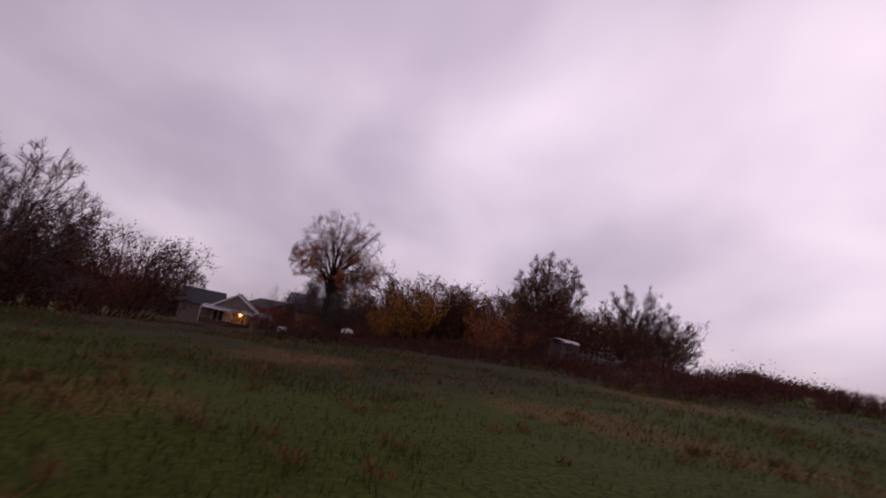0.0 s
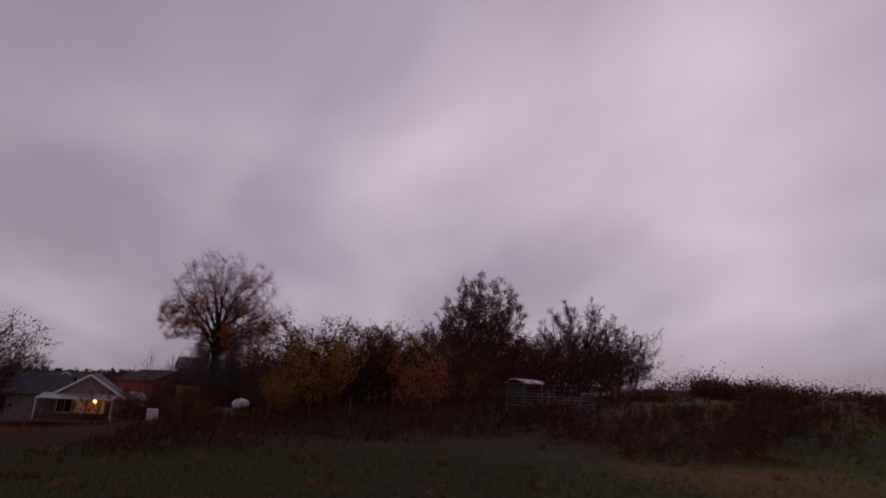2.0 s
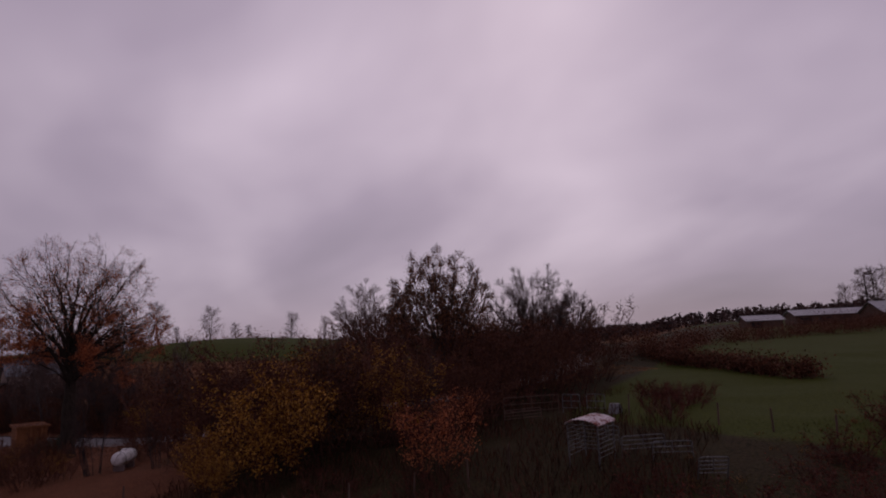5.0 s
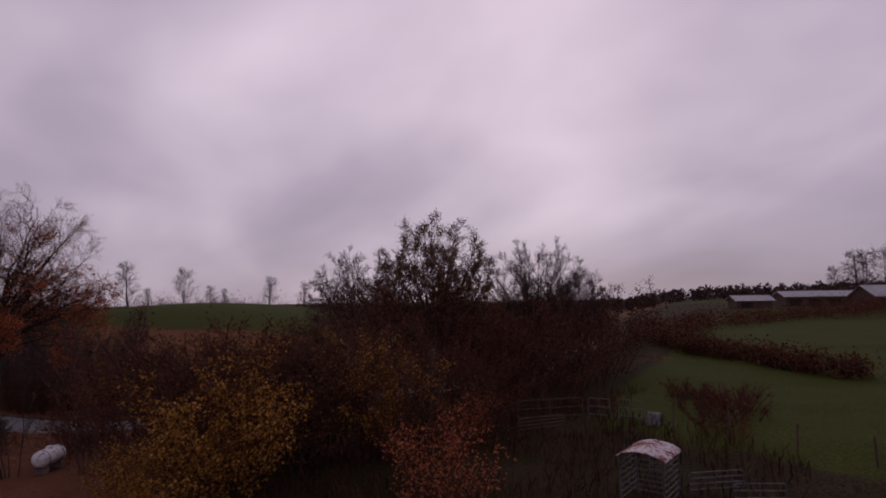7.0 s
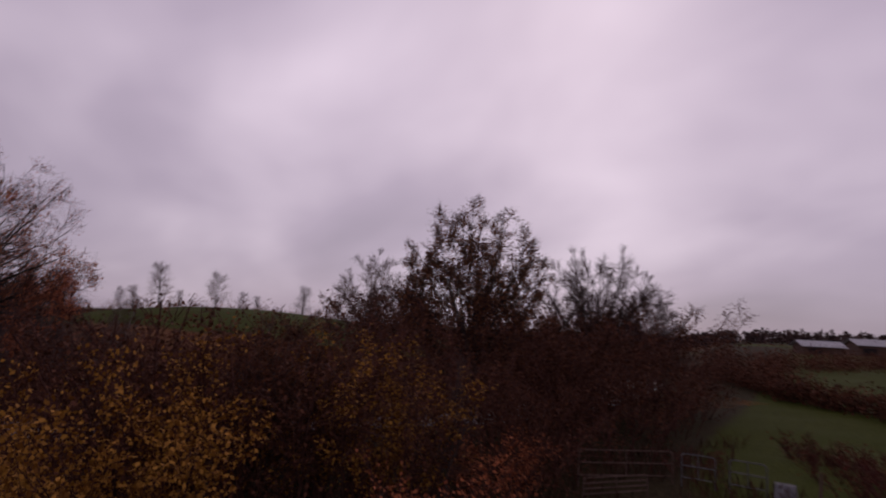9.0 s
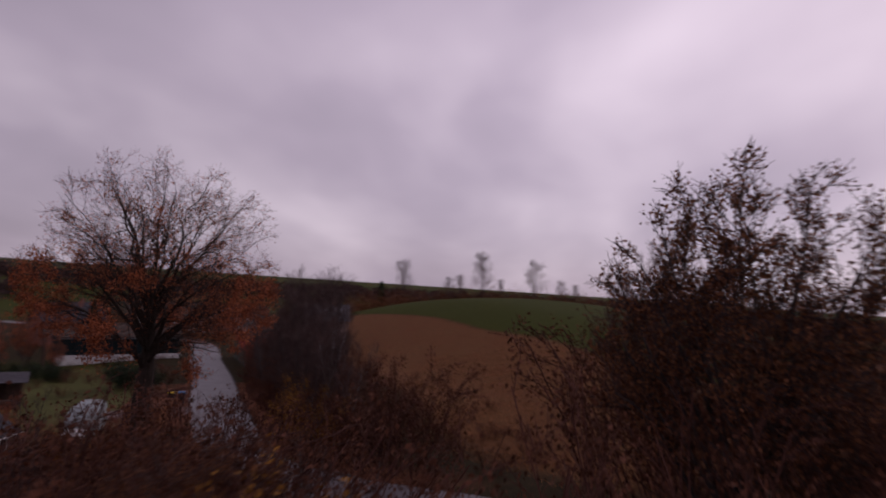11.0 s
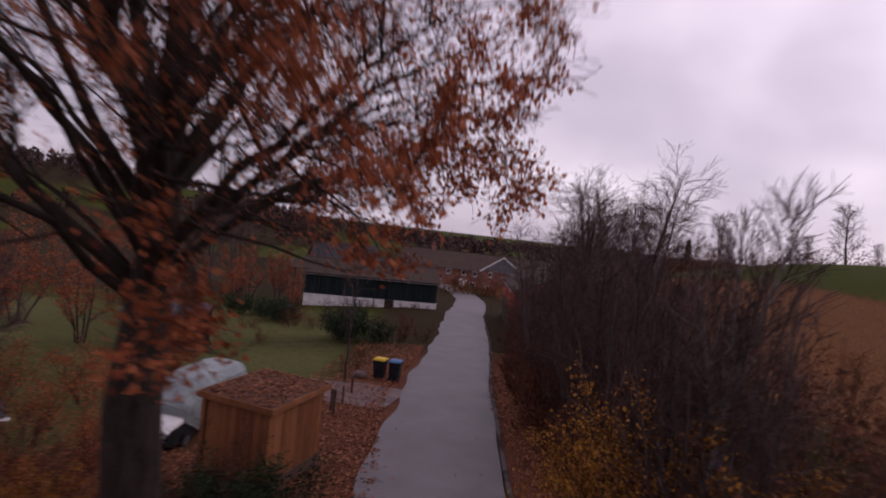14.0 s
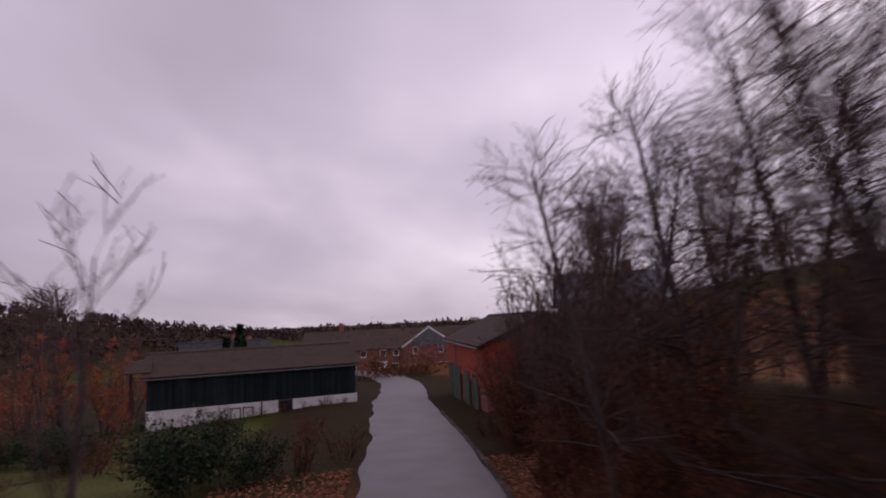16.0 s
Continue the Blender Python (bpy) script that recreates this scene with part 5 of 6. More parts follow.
def make_red_barn():
    near, far = Vector((-20.3, 126.8)), Vector((-29.3, 141.4))
    mid, d = (near + far) / 2, far - near
    length, depth, eave, rise = d.length, 7.5, 4.9, 1.6
    turn = math.degrees(math.atan2(-d.y, -d.x))
    z0 = -4.6
    barn = thing("red_barn", "two-storey red barn with faded green doors beside the lane", "barn", pose(mid.x, mid.y, z0, 0, 0, turn))
    # x runs from the far end to the near end; lane side at y = 0 faces -y
    gable_walls(barn, length, depth, eave, rise, 0.3, BRICK_RED)
    part("upper_wall", box((length + 0.04, 0.1, 2.6), (0, -0.05, eave - 1.3)), PAINT_RED, barn, "red painted upper wall")
    part("upper_wall", box((0.1, depth, 2.6), (length / 2 + 0.05, depth / 2, eave - 1.3)), PAINT_RED, barn)
    gable_roof(barn, length, depth, eave, rise, 0.45, TILE_BROWN, 14)
    gutter(barn, length + 0.6, -0.52, eave - 0.3)
    for x in (-length / 2 + 1.4, -length / 2 + 3.9, -length / 2 + 6.2, -length / 2 + 10.5, -length / 2 + 14.0):
        door_leaf(barn, (x, -0.12, -0.2), 1.9, 2.9, 0, DOOR_GREEN, boards=6)
    for y in (3.0, 6.2):
        window(barn, (length / 2 + 0.12, y, 3.6), 0.9, 0.9, 90)
    part("downpipe", rod((-length / 2 + 5.0, -0.14, 0), (-length / 2 + 5.0, -0.14, eave - 0.3), 0.05), STEEL, barn)


make_red_barn()


def make_brick_house():
    mid, turn = (-58.0, 181.0), 30.0
    house = thing("brick_house", "long red-brick house with white door and slate gable", "house", pose(mid[0], mid[1], -6.9, 0, 0, turn))
    length, depth, eave, rise = 30.0, 9.0, 4.6, 3.0
    gable_walls(house, length, depth, eave, rise, 0.3, BRICK_RED)
    gable_roof(house, length, depth, eave, rise, 0.4, TILE_BROWN, 12)
    gutter(house, length, -0.45, eave - 0.25)
    # gable wing towards the lane, with white barge boards
    wing = part("wing", prism([(-4.3, -0.5), (4.3, -0.5), (4.3, 4.6), (0, 7.6), (-4.3, 4.6)], 2.4, m=Matrix.Translation((6.0, -0.8, 0))), BRICK_RED, house)
    part("slate_gable", prism([(-4.25, 4.55), (4.25, 4.55), (0, 7.5)], 0.06, m=Matrix.Translation((6.0, -2.04, 0))), SLATE, wing, "grey slate-hung gable")
    for s in (-1, 1):
        part("barge_board", box((5.6, 0.1, 0.3), (6.0 + s * 2.3, -2.14, 6.05), (0, s * 34.9, 0)), WHITE, wing, "white barge board")
        part("wing_roof", box((5.7, 2.9, 0.1), (6.0 + s * 2.35, -0.75, 6.22), (0, s * 34.9, 0)), TILE_BROWN, wing)
    for x in (3.6, 7.9):
        window(house, (x, -2.05, 3.9), 0.7, 1.0)
    window(house, (8.6, -2.05, 1.1), 2.2, 1.3, bars=2)
    window(house, (3.2, -2.05, 1.1), 0.8, 1.1)
    for x in (-12.5, -8.2, -5.0, -1.8, 0.4):
        window(house, (x, -0.06, 3.6), 0.9, 1.0)
    for x in (-11.0, -6.8, 0.2):
        window(house, (x, -0.06, 1.2), 1.0, 1.2)
    door_leaf(house, (-1.8, -0.06, -0.1), 1.3, 2.3, 0, WHITE)
    door_leaf(house, (-3.4, -0.06, -0.1), 0.9, 2.1, 0, BLACK_PLASTIC)
    part("chimney", box((0.8, 0.8, 1.6), (-9, depth / 2, eave + rise + 0.5), bevel=0.03), BRICK_RED, house)


make_brick_house()


def small_house(at, turn, length, depth, eave, rise, walls, roof, label, z=None):
    m = pose(at[0], at[1], ground_z(*at) if z is None else z, 0, 0, turn)
    house = thing("house", label, "house", m, "distant houses")
    gable_walls(house, length, depth, eave, rise, 0.25, walls, low=-1.5)
    gable_roof(house, length, depth, eave, rise, 0.35, roof, 8)
    for k in range(max(2, int(length / 4))):
        window(house, (-length / 2 + (k + 0.5) * length / max(2, int(length / 4)), -0.02, eave * 0.55), 1.0, 1.1)
    part("chimney", box((0.6, 0.6, 1.3), (length * 0.2, depth / 2, eave + rise + 0.3)), BRICK_RED, house)


small_house((-78, 168), 70, 12, 8, 3.4, 3.2, RENDER_PALE, TILE_GREY, "pale house with a dark tiled roof")
small_house((-66, 152), 60, 10, 8, 3.2, 3.4, BRICK_RED, TILE_GREY, "brick house with grey roof behind the barn")
small_house((-14.2, 137.2), 17, 7.4, 5.6, 5.0, 1.9, RENDER_PALE, SLATE, "tall pale brick house with a light grey slate roof", -2.2)


def make_bungalow():
    gz = -2.85
    house = thing("bungalow", "pale brick bungalow with grey tiled roof and glazed veranda", "house", pose(-16.5, 79.6, gz, 0, 0, 6) @ Matrix.Scale(0.82, 4))
    w, depth, eave, rise = 7.0, 4.9, 2.4, 2.3
    # walls: gable towards the meadow (y = 0), ridge along y
    for x in (-w / 2 + 0.13, w / 2 - 0.13):
        part("wall", box((0.26, depth, eave + 1.0), (x, depth / 2, (eave - 1.0) / 2)), RENDER_PALE, house)
    for y in (0.13, depth - 0.13):
        part("gable_wall", prism([(-w / 2 + 0.26, -1.0), (w / 2 - 0.26, -1.0), (w / 2 - 0.26, eave), (0, eave + rise - 0.1), (-w / 2 + 0.26, eave)], 0.26, m=Matrix.Translation((0, y, 0))), RENDER_PALE, house)
    over = 0.5
    for s in (0, 1):
        drop = rise * over / (w / 2)
        m = pose((w / 2 + over) * (1 if s else -1), depth / 2, eave - drop, 0, 0, 90 if s else -90)
        roof_slope(depth + 2 * over, w / 2 + over, rise + drop, 0.07, 14, m, "roof", TILE_GREY, house)
        k = 1 if s else -1
        part("barge_board", box((math.hypot(w / 2 + over, rise + drop), 0.05, 0.22), (k * (w / 2 + over) / 2, -over - 0.03, eave + (rise - drop) / 2 - 0.06), (0, k * math.degrees(math.atan2(rise + drop, w / 2 + over)), 0)), WHITE, house, "white barge board")
        part("gutter", rod((k * (w / 2 + over + 0.05), -over, eave - drop - 0.03), (k * (w / 2 + over + 0.05), depth + over, eave - drop - 0.03), 0.06), WHITE, house)
    part("ridge", rod((0, -over, eave + rise + 0.05), (0, depth + over, eave + rise + 0.05), 0.12), TILE_GREY, house)
    # lower wing to the west
    part("wall", box((5.0, 0.26, eave + 1.0), (-w / 2 - 2.5, 1.2, (eave - 1.0) / 2)), RENDER_PALE, house)
    part("wall", box((0.26, 5.2, eave + 1.0), (-w / 2 - 4.87, 3.9, (eave - 1.0) / 2)), RENDER_PALE, house)
    for s in (0, 1):
        m = pose(-w / 2 - 2.2, 0.6 if not s else 7.2, eave - 0.3, 0, 0, 180 * s)
        roof_slope(6.6, 3.3, 2.4, 0.07, 11, m, "wing_roof", TILE_GREY, house)
    # glazed veranda in front
    for k in range(7):
        x = -4.6 + k * 1.28
        part("post", box((0.1, 0.1, 2.35), (x, -2.9, 0.75)), WHITE if k in (0, 6) else TIMBER, house)
        part("rafter", box((0.07, 3.3, 0.1), (x, -1.45, 2.13), (8, 0, 0)), WHITE, house)
    part("front_beam", box((7.9, 0.12, 0.16), (-0.76, -2.95, 1.93)), WHITE, house)
    for k in range(6):
        pane = box((1.2, 3.15, 0.02), (-3.96 + k * 1.28, -1.45, 2.2), (8, 0, 0))
        part("pane", pane, PALE_GLASS, house)
    for k in range(6):
        part("rail_panel", box((1.16, 0.04, 0.75), (-3.96 + k * 1.28, -2.9, -0.05)), TIMBER, house)
    window(house, (-2.3, -0.05, 1.0), 1.6, 1.6, bars=1)
    window(house, (1.0, -0.05, 1.0), 1.8, 1.7, bars=1, pane_mat=LIT_PANE)
    door_leaf(house, (-0.7, -0.05, 0.0), 0.9, 2.0, 0, WHITE)
    window(house, (w / 2 + 0.02, 4.0, 1.2), 1.3, 1.2, 90)


PALE_GLASS = glass("veranda_glass", (0.35, 0.33, 0.36), 0.25)
LIT_PANE = shining("lamplit_pane", (0.8, 0.4, 0.12), 0.12)
make_bungalow()


def make_veranda_lamp():
    at = Matrix.Translation((-15.5, 78.4, -1.5))
    lamp = thing("veranda_lamp", "glowing warm globe lamp hanging in the veranda", "lamp", at)
    bm = bmesh.new()
    bmesh.ops.create_uvsphere(bm, u_segments=16, v_segments=10, radius=0.17)
    part("globe", bm, GLOW, lamp)
    part("cord", rod((0, 0, 0.15), (0, 0, 0.55), 0.012, 6), BLACK_PLASTIC, lamp)
    data = bpy.data.lights.new("veranda_light", "POINT")
    data.energy, data.color, data.shadow_soft_size = 25, (1.0, 0.55, 0.2), 0.2
    light = new("veranda_light", data)
    light.matrix_basis = Matrix.Translation((-15.5, 78.1, -1.5))


make_veranda_lamp()


# ---------------------------------------------------------------- yard by the oak
def make_shed():
    front = Vector((-7.35, 87.85))
    u = Vector((-0.28, 0.96))
    v = Vector((-0.96, -0.28))
    length, width = 3.05, 2.35
    mid = front + u * length / 2 + v * width / 2
    turn = math.degrees(math.atan2(u.y, u.x))
    top = 0.15
    shed = thing("shed", "orange-brown wooden shed with a leaf-covered flat roof", "shed", pose(mid.x, mid.y, top - 2.3, 0, 0, turn))
    part("floor", box((length - 0.2, width - 0.2, 0.5), (0, 0, -0.1)), TIMBER, shed)
    board = bpy.data.meshes.new("plank")
    bm = box((0.148, 0.03, 2.05), (0, 0, 0), bevel=0.006)
    bm.to_mesh(board)
    bm.free()
    board.materials.append(SHED_WOOD)
    for y, turn_y in ((-width / 2 + 0.15, 0), (width / 2 - 0.15, 180)):
        for k in range(int((length - 0.3) / 0.15)):
            ob = child("plank", board, None, shed)
            ob.matrix_basis = pose(-length / 2 + 0.22 + 0.15 * k, y, 1.05, 0, 0, turn_y)
    for x in (-length / 2 + 0.15, length / 2 - 0.15):
        for k in range(int((width - 0.3) / 0.15)):
            ob = child("plank", board, None, shed)
            ob.matrix_basis = pose(x, -width / 2 + 0.22 + 0.15 * k, 1.05, 0, 0, 90)
    part("corner_post", box((0.12, 0.12, 2.1), (-length / 2 + 0.15, width / 2 - 0.15, 1.05)), SHED_WOOD, shed)
    part("roof", box((length, width, 0.1), (0, 0, 2.2), (1.5, 0, 0), bevel=0.015), TIMBER, shed, "felt roof under fallen leaves")
    for y in (-width / 2, width / 2):
        part("fascia", box((length + 0.02, 0.04, 0.16), (0, y, 2.19 + y * 0.026)), SHED_WOOD, shed)
    for x in (-length / 2, length / 2):
        part("fascia", box((0.04, width, 0.16), (x, 0, 2.19), (1.5, 0, 0)), SHED_WOOD, shed)
    rng = np.random.default_rng(61)
    n = 2600
    c = np.stack([rng.uniform(-length / 2 + 0.05, length / 2 - 0.05, n), rng.uniform(-width / 2 + 0.05, width / 2 - 0.05, n), np.zeros(n)], 1)
    c[:, 2] = 2.27 + c[:, 1] * 0.026 + 0.03 * rng.random(n)
    v4, f4 = leaf_quads(rng, c, 0.11, 0)
    v4 = v4.reshape(-1, 4, 3)
    v4[:, :, 2] = c[:, None, 2] + (v4[:, :, 2] - c[:, None, 2]) * 0.25
    leaves = new("roof_leaves", mesh_from("roof_leaves", v4.reshape(-1, 3), f4))
    leaves.data.materials.append(LITTER)
    leaves.matrix_basis = shed.matrix_basis
    tagged(leaves, "fallen leaves lying on the shed roof", "leaves", kind="stuff")


make_shed()


def loft(sections, closed_ends=True, bm=None):
    """Joins outlines of equal length, each a list of points, into a skin."""
    bm = bm or bmesh.new()
    rings = [[bm.verts.new(p) for p in ring] for ring in sections]
    n = len(rings[0])
    for a, b in zip(rings[:-1], rings[1:]):
        for k in range(n):
            bm.faces.new((a[k], a[(k + 1) % n], b[(k + 1) % n], b[k]))
    if closed_ends:
        bm.faces.new(rings[0][::-1])
        bm.faces.new(rings[-1])
    bmesh.ops.recalc_face_normals(bm, faces=bm.faces[:])
    return bm


def make_van():
    at, turn = (-14.5, 90.3), 294.0
    van = thing("van", "camper van under a grey tarpaulin, dark front with white bonnet", "van", pose(at[0], at[1], ground_z(*at), 0, 0, turn) @ Matrix.Scale(0.88, 4))
    # x towards the front
    def ring(x, half, low, high, shoulder, crown):
        return [(x, -half, low), (x, half, low), (x, half, high - shoulder), (x, half - crown, high), (x, -half + crown, high), (x, -half, high - shoulder)]
    cover = loft([ring(-2.7, 0.85, 0.55, 2.2, 0.3, 0.25), ring(-2.55, 0.98, 0.45, 2.45, 0.28, 0.3), ring(-0.6, 1.02, 0.4, 2.52, 0.3, 0.3), ring(0.7, 1.0, 0.45, 2.45, 0.35, 0.3), ring(1.5, 0.92, 0.9, 1.75, 0.2, 0.25), ring(1.62, 0.9, 1.0, 1.55, 0.15, 0.25)])
    bmesh.ops.subdivide_edges(cover, edges=cover.edges[:], cuts=2, use_grid_fill=True, smooth=0.2)
    rng = random.Random(4)
    for vert in cover.verts:
        vert.co += Vector((rng.uniform(-1, 1), rng.uniform(-1, 1), rng.uniform(-1, 1))) * 0.025
    part("tarpaulin", cover, GREY_TARP, van, "draped grey tarpaulin")
    body = loft([ring(-2.6, 0.85, 0.3, 0.9, 0.05, 0.05), ring(1.2, 0.88, 0.3, 1.15, 0.1, 0.1), ring(2.2, 0.86, 0.3, 1.0, 0.12, 0.12), ring(2.55, 0.78, 0.35, 0.8, 0.1, 0.12)])
    part("body", body, BLACK_PLASTIC, van, "dark lower body")
    bonnet = loft([ring(1.45, 0.84, 1.0, 1.22, 0.06, 0.12), ring(2.15, 0.82, 0.92, 1.06, 0.06, 0.12), ring(2.5, 0.74, 0.78, 0.86, 0.04, 0.12)])
    part("bonnet", bonnet, WHITE, van, "white bonnet strewn with leaves")
    part("bumper", box((0.16, 1.6, 0.22), (2.6, 0, 0.48), bevel=0.05), BLACK_PLASTIC, van)
    for y in (-0.6, 0.6):
        part("headlight", box((0.08, 0.26, 0.16), (2.56, y, 0.72), bevel=0.03), PALE_GLASS, van)
    for x in (-1.7, 1.6):
        for y in (-0.86, 0.86):
            wheel = part("wheel", rod((x, y - 0.11, 0.32), (x, y + 0.11, 0.32), 0.33, 20), BLACK_PLASTIC, van)
            part("rim", rod((x, y - 0.12, 0.32), (x, y + 0.12, 0.32), 0.19, 14), STEEL, wheel)


make_van()


def make_hut():
    at = (-29.5, 98.5)
    hut = thing("garden_hut", "open timber garden hut with a shallow grey roof", "hut", solve_frame(at, 40, 0.1))
    for x in (-1.9, 1.9):
        for y in (-1.4, 1.4):
            part("post", box((0.14, 0.14, 2.7), (x, y, 1.3)), TIMBER, hut)
    part("back_wall", box((3.9, 0.06, 2.3), (0, 1.4, 1.2)), TIMBER, hut)
    part("side_wall", box((0.06, 2.7, 2.3), (-1.9, 0, 1.2)), TIMBER, hut)
    part("counter", box((2.4, 0.5, 0.9), (0.4, -1.0, 0.5), bevel=0.02), TIMBER, hut)
    for s in (0, 1):
        m = pose(0, -1.95 if not s else 1.95, 2.55, 0, 0, 180 * s)
        roof_slope(4.8, 1.95, 0.6, 0.06, 6, m, "roof", TILE_GREY, hut)


make_hut()


def make_bin(at, turn, lid_mat, label):
    b = thing("wheelie_bin", label, "bin", solve_frame(at, turn), "bins by the lane")
    body = loft([[(-0.22, -0.27, 0.06), (0.22, -0.27, 0.06), (0.22, 0.25, 0.06), (-0.22, 0.25, 0.06)], [(-0.29, -0.36, 0.98), (0.29, -0.36, 0.98), (0.29, 0.34, 0.98), (-0.29, 0.34, 0.98)]])
    part("body", body, BLACK_PLASTIC, b)
    lid = loft([[(-0.31, -0.40, 0.98), (0.31, -0.40, 0.98), (0.31, 0.36, 0.98), (-0.31, 0.36, 0.98)], [(-0.30, -0.38, 1.03), (0.30, -0.38, 1.03), (0.30, 0.34, 1.05), (-0.30, 0.34, 1.05)], [(-0.22, -0.28, 1.07), (0.22, -0.28, 1.07), (0.22, 0.24, 1.09), (-0.22, 0.24, 1.09)]])
    part("lid", lid, lid_mat, b)
    part("handle", rod((-0.25, 0.42, 0.98), (0.25, 0.42, 0.98), 0.018), BLACK_PLASTIC, b)
    for x in (-0.24, 0.24):
        part("wheel", rod((x - 0.03, 0.28, 0.1), (x + 0.03, 0.28, 0.1), 0.1, 14), BLACK_PLASTIC, b)


make_bin((-15.0, 101.4), 200, YELLOW_PLASTIC, "black wheelie bin with a yellow lid")
make_bin((-14.15, 101.6), 205, BLUE_PLASTIC, "black wheelie bin with a blue lid")


def make_posts():
    """Short wooden posts at the drive, rough stone beside the bins."""
    proto = None
    for x, y, tall in ((-11.6, 94.6, 1.1), (-12.0, 94.9, 0.95), (-12.6, 96.2, 0.75), (-13.5, 97.7, 0.8)):
        if proto is None:
            proto = thing("wooden_post", "weathered wooden post at the edge of the drive", "post", solve_frame((x, y), 0), "drive posts")
            bm = rod((0, 0, -0.3), (0.02, 0, 1.0), 0.07, 9, 0.06)
            part("shaft", bm, TIMBER, proto)
            part("cap", rod((0.02, 0, 1.0), (0.02, 0, 1.04), 0.075, 9, 0.05), TIMBER, proto)
        else:
            copy_thing(proto, solve_frame((x, y), 40 * x) @ Matrix.Scale(tall, 4))
    stone = thing("stone", "rough boulder at the lane edge beside the bins", "stone", solve_frame((-15.6, 100.6), 20))
    bm = bmesh.new()
    bmesh.ops.create_icosphere(bm, subdivisions=2, radius=0.3)
    rng = random.Random(2)
    for v in bm.verts:
        v.co = Vector((v.co.x * 1.3, v.co.y, v.co.z * 0.7 + 0.12)) * rng.uniform(0.88, 1.1)
    part("boulder", bm, GRAVEL, stone)


make_posts()


def make_drive():
    """Gravel drive from the lane past the shed to the van."""
    rng = np.random.default_rng(12)
    a, b = np.array([-11.6, 98.6]), np.array([-19.0, 95.8])
    d = (b - a) / np.linalg.norm(b - a)
    nrm = np.array([-d[1], d[0]])
    rows = []
    for k in range(14):
        c = a + (b - a) * k / 13
        half = 1.9 - 0.02 * k + 0.15 * rng.standard_normal()
        for j in range(7):
            q = c + nrm * half * (j / 3 - 1)
            rows.append((q[0], q[1], ground_z(*q) + 0.05))
    k = (np.arange(13)[:, None] * 7 + np.arange(6)).ravel()
    me = mesh_from("drive", np.array(rows), np.stack([k, k + 7, k + 8, k + 1], 1))
    me.materials.append(GRAVEL)
    tagged(new("drive", me), "wet gravel drive turning off the lane", "drive", kind="structure")


make_drive()


# ---------------------------------------------------------------- cattle pen in the rough
def make_shelter():
    """Low cattle shelter: steel hurdles under an arched sheet of rusty corrugated iron."""
    m = pose(16.7, 48.5, ground_z(16.7, 48.5) + 0.62, 0, 0, 24) @ Matrix.Scale(0.76, 4)
    shelter = thing("cattle_shelter", "steel hurdle cattle shelter with an arched rusty iron roof", "shelter", m)
    length, width, rise, spring = 2.5, 2.1, 0.42, 1.45
    n, rows = 96, 2
    for side, (lo, hi) in enumerate(((0.0, 0.52), (0.5, 1.0))):
        verts, faces = [], []
        arc = 14
        for k in range(n + 1):
            x = -length / 2 + length * k / n
            for j in range(arc + 1):
                f = lo + (hi - lo) * j / arc
                ang = math.pi * (0.14 + 0.72 * f)
                r = width / 2 / math.cos(math.pi * 0.14)
                y, z = -r * math.cos(ang), r * (math.sin(ang) - math.sin(math.pi * 0.14)) * rise / 0.9
                bump = 0.018 * math.sin(2 * math.pi * x / 0.11) + 0.02 * side
                verts.append((x, y, spring + z + bump))
        for k in range(n):
            for j in range(arc):
                q = k * (arc + 1) + j
                faces.append((q, q + arc + 1, q + arc + 2, q + 1))
        me = mesh_from("roof_sheet", verts, faces)
        ob = child("roof_sheet", me, RUST_SHEET, shelter, "rust-streaked corrugated sheet")
        solid = ob.modifiers.new("thickness", "SOLIDIFY")
        solid.thickness = 0.012
    for x in (-1.1, 1.1):
        for y in (-0.92, 0.92):
            part("post", rod((x, y, -1.1), (x, y, spring + 0.1), 0.045, 8), STEEL, shelter)
    for y in (-0.92, 0.92):
        for k in range(7):
            part("rail", rod((-1.1, y, -0.3 + 0.25 * k), (1.1, y, -0.3 + 0.25 * k), 0.02, 8), STEEL, shelter)
    for k in range(6):
        part("rail", rod((-1.1, -0.92, 0.2 + 0.21 * k), (-1.1, 0.92, 0.2 + 0.21 * k), 0.02, 8), STEEL, shelter)
    for x in (-1.1, 1.1):
        part("brace", rod((x, -0.92, spring), (x, 0.92, spring), 0.025, 8), STEEL, shelter)


make_shelter()


def make_hurdle(label, name, length, tall, bars, m, group="pen hurdles", mat=None):
    """A tubular steel hurdle with rounded corners and legs."""
    h = thing(name, label, "gate", m, group)
    mat = mat or STEEL
    for x in (-length / 2, length / 2):
        part("upright", rod((x, 0, -0.1), (x, 0, tall - 0.08), 0.025, 8), mat, h)
        s = -1 if x > 0 else 1
        part("corner", rod((x, 0, tall - 0.08), (x + s * 0.08, 0, tall), 0.025, 8), mat, h)
    for k in range(bars):
        z = tall - (tall - 0.3) * k / (bars - 1)
        inset = 0.08 if k == 0 else 0
        part("bar", rod((-length / 2 + inset, 0, z), (length / 2 - inset, 0, z), 0.022, 8), mat, h)
    part("stay", rod((0, 0, 0.28), (0, 0, tall), 0.02, 8), mat, h)
    return h


def hurdle_between(a, b, tall, bars, label="galvanised tubular steel hurdle of the cattle pen", tilt=0.0, mat=None):
    a, b = Vector(a), Vector(b)
    mid = (a + b) / 2
    turn = math.degrees(math.atan2((b - a).y, (b - a).x))
    make_hurdle(label, "pen_hurdle", (b - a).length, tall, bars, solve_frame(mid, turn) @ pose(0, 0, 0, tilt, 0, 0), mat=mat)


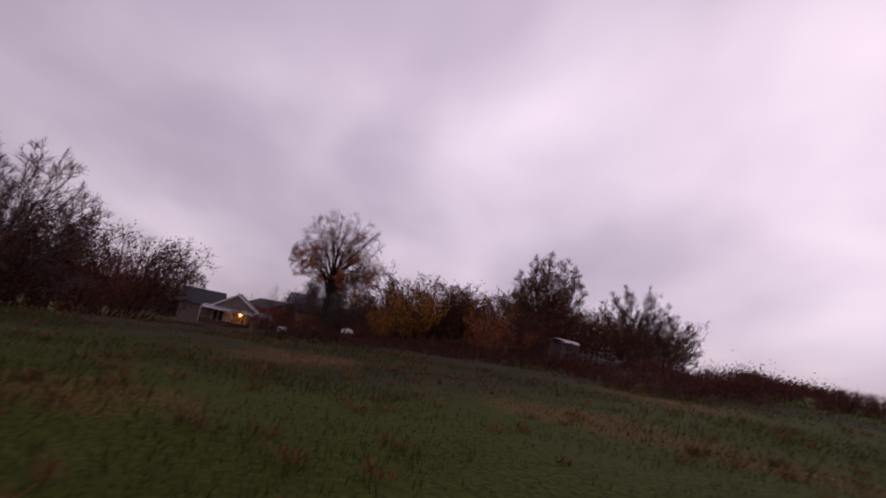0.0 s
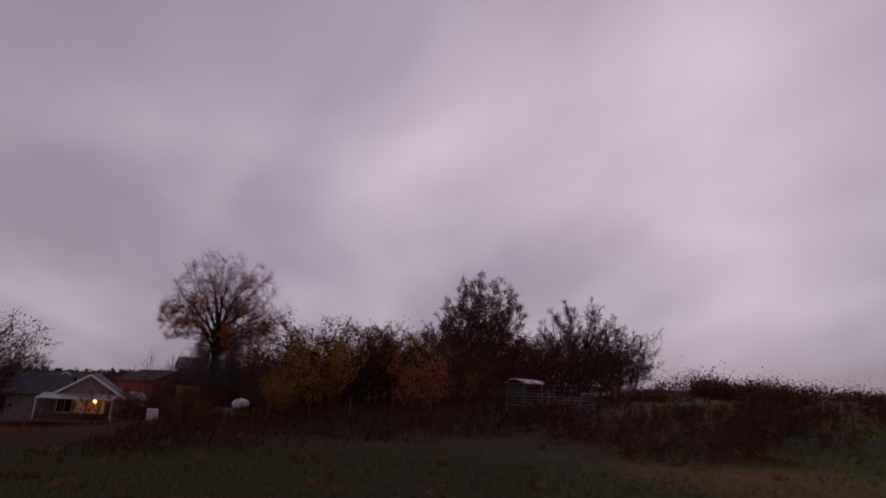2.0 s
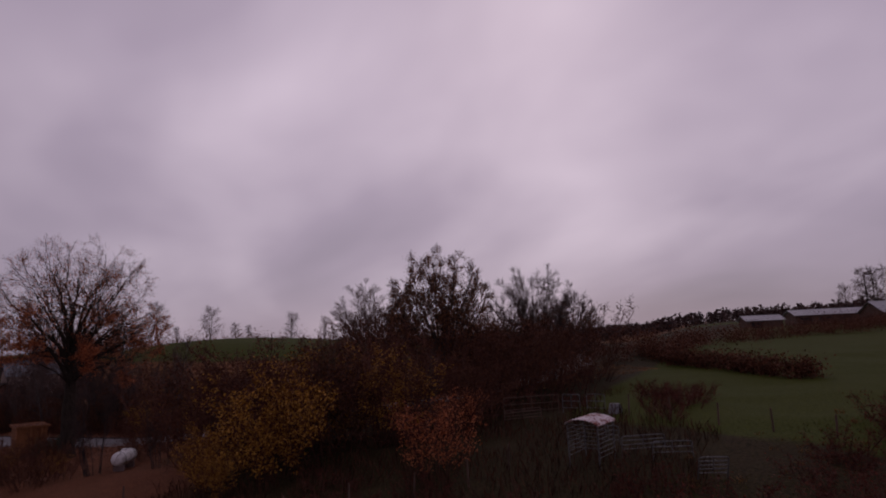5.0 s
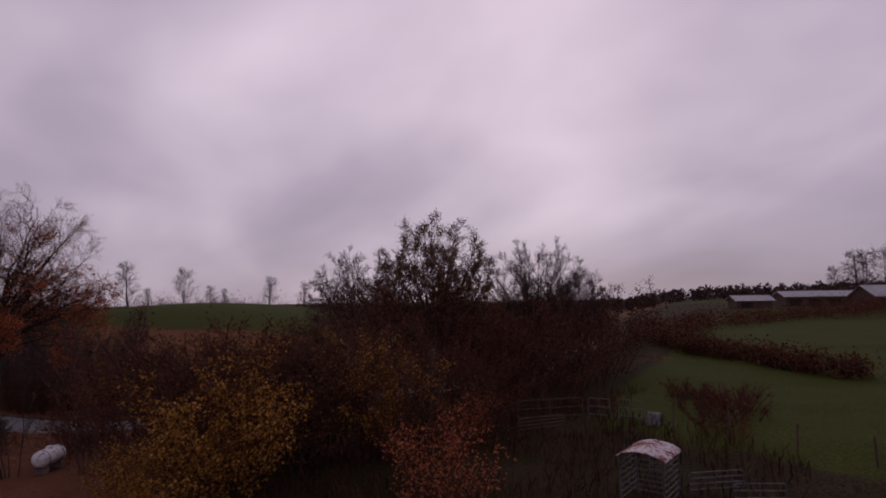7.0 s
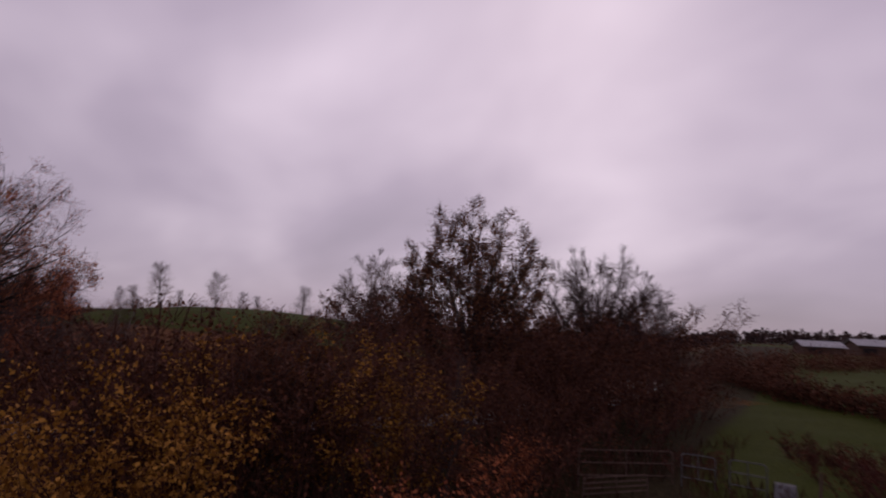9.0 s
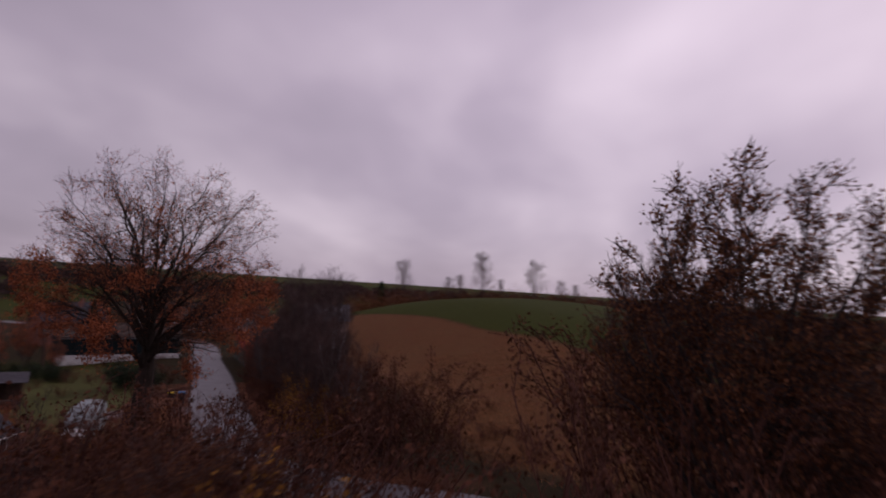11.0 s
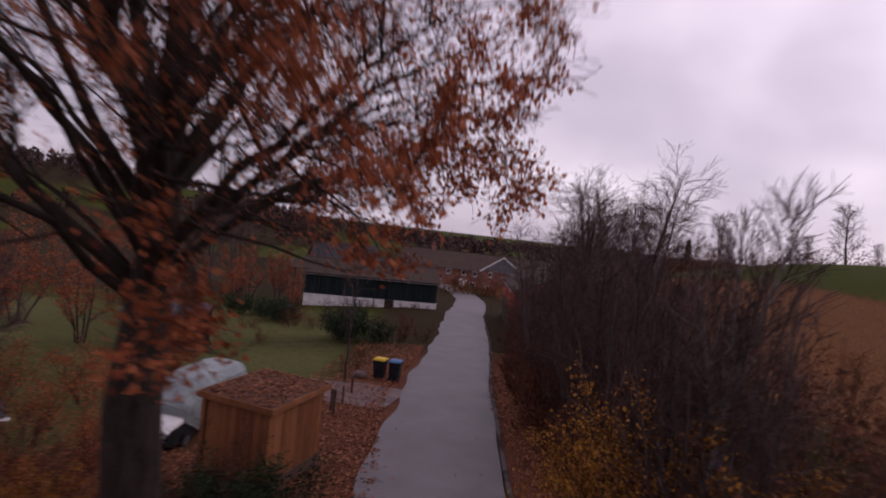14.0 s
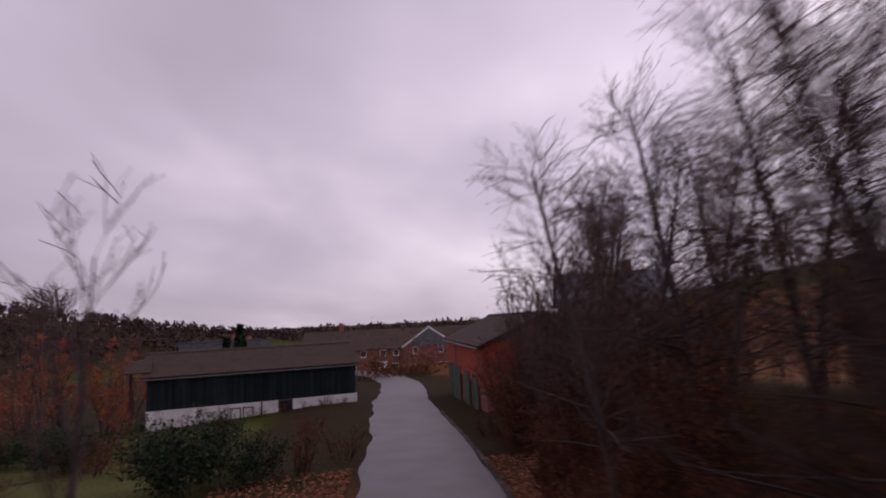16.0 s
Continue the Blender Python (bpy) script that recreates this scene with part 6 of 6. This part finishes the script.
def make_pen():
    hurdle_between((18.0, 48.0), (19.9, 47.3), 0.85, 4)
    hurdle_between((18.6, 46.8), (20.0, 45.9), 0.75, 3)
    hurdle_between((18.6, 50.2), (19.2, 49.4), 0.95, 4)
    hurdle_between((17.9, 44.0), (18.8, 43.4), 1.0, 5, tilt=25)
    hurdle_between((17.8, 57.1), (20.3, 56.9), 0.8, 4, "low rusty steel hurdle of the cattle pen", mat=TIMBER)
    hurdle_between((18.8, 58.6), (22.2, 57.6), 1.15, 3, "rusty steel field gate at the end of the pen", mat=TIMBER)
    hurdle_between((22.2, 57.2), (22.8, 56.3), 1.1, 3)
    hurdle_between((23.0, 55.9), (23.5, 54.9), 1.1, 3)
    trough = thing("sheet_pile", "pale bent metal sheet lying by the gate", "scrap metal", solve_frame((24.0, 54.6), 30))
    part("sheet", prism([(-0.5, 0), (0.5, 0.0), (0.35, 0.3), (0.0, 0.55), (-0.1, 0.5)], 0.6), STEEL, trough)


make_pen()


def make_fence(spots, label, tall, group, r=0.05):
    proto = None
    for x, y, lean in spots:
        m = solve_frame((x, y), 30 * lean) @ pose(0, 0, 0, 5 * lean, 0, 0)
        if proto is None:
            proto = thing("fence_post", label, "fence post", m, group)
            part("shaft", rod((0, 0, -0.3), (0, 0, tall - 0.06), r, 7, r * 0.9), TIMBER, proto)
            part("point", rod((0, 0, tall - 0.06), (0, 0, tall), r * 0.9, 7, r * 0.4), TIMBER, proto)
        else:
            copy_thing(proto, m)


make_fence([(24.0 + 0.17 * k * 2.6 * 1.0, 53.5 - 2.6 * k, (-1) ** k * 0.5) for k in range(12)], "short weathered fence post at the field edge", 1.15, "field fence")
make_fence([(-1.0 + 2.4 * k, 50.5 + 0.9 * math.sin(k), (-1) ** k * 0.8) for k in range(7)], "thin leaning pale fence stake in the weeds", 1.2, "meadow fence", 0.04)
make_fence([(-24 + 3.2 * k, 60 + 0.5 * math.sin(k * 2), 0.4 * (-1) ** k) for k in range(8)], "dark fence post along the meadow", 1.1, "house fence")


def make_gas_tank():
    at = (-1.7, 73.2)
    tank = thing("gas_tank", "weathered white horizontal gas tank on concrete feet", "tank", pose(at[0], at[1], ground_z(*at), 0, 0, 62) @ Matrix.Scale(0.78, 4))
    rings = []
    for x, r in ((-1.28, 0.18), (-1.22, 0.38), (-1.08, 0.52), (-0.9, 0.58), (0.9, 0.58), (1.08, 0.52), (1.22, 0.38), (1.28, 0.18)):
        rings.append([(x, r * math.cos(a), 0.95 + r * math.sin(a)) for a in (k / 24 * 2 * math.pi for k in range(24))])
    shell = part("shell", loft(rings), TANK_WHITE, tank)
    for poly in shell.data.polygons:
        poly.use_smooth = True
    for x in (-0.75, 0.75):
        part("foot", box((0.25, 0.9, 0.5), (x, 0, 0.2), bevel=0.02), GRAVEL, tank)
        part("band", rod((x - 0.03, 0, 0.95), (x + 0.03, 0, 0.95), 0.588, 24), STEEL, tank)
    part("dome", rod((0, 0, 1.5), (0, 0, 1.64), 0.24, 16, 0.2), TANK_WHITE, tank)


make_gas_tank()


def make_crate():
    at = (-9.6, 75.2)
    crate = thing("caged_container", "white plastic container in a steel cage on a pallet", "container", solve_frame(at, 15))
    part("container", box((0.95, 0.95, 0.95), (0, 0, 0.65), bevel=0.06), TANK_WHITE, crate)
    part("pallet", box((1.1, 1.1, 0.14), (0, 0, 0.07)), TIMBER, crate)
    for k in range(5):
        for s in (-0.5, 0.5):
            part("cage_bar", rod((-0.5 + 0.25 * k, s, 0.14), (-0.5 + 0.25 * k, s, 1.16), 0.012, 6), STEEL, crate)
            part("cage_bar", rod((s, -0.5 + 0.25 * k, 0.14), (s, -0.5 + 0.25 * k, 1.16), 0.012, 6), STEEL, crate)


make_crate()


# ---------------------------------------------------------------- farm across the valley
def farm_shed(at, turn, length, depth, eave, rise, label):
    m = pose(at[0], at[1], ground_z(*at), 0, 0, turn)
    shed = thing("farm_shed", label, "farm building", m, "valley farm")
    gable_walls(shed, length, depth, eave, rise, 0.3, TIMBER, low=-2)
    gable_roof(shed, length, depth, eave, rise, 0.8, SLATE_PALE, 5)
    for k in range(int(length / 6)):
        part("bay_door", box((3.6, 0.12, eave * 0.7), (-length / 2 + 3 + 6 * k, -0.05, eave * 0.35)), BLACK_PLASTIC, shed)


SLATE_PALE = material("pale_fibre_cement_roof", (0.30, 0.29, 0.31), (0.46, 0.45, 0.47), 0.8, 0.7)
farm_shed((208, 139), -38, 30, 10, 3.4, 1.6, "long farm shed with a pale fibre-cement roof")
farm_shed((206, 120), -30, 14, 11, 3.6, 3.0, "high farm barn with a pale roof")
farm_shed((182, 150), -36, 11, 8, 2.6, 1.4, "small low farm shed with pale roof")
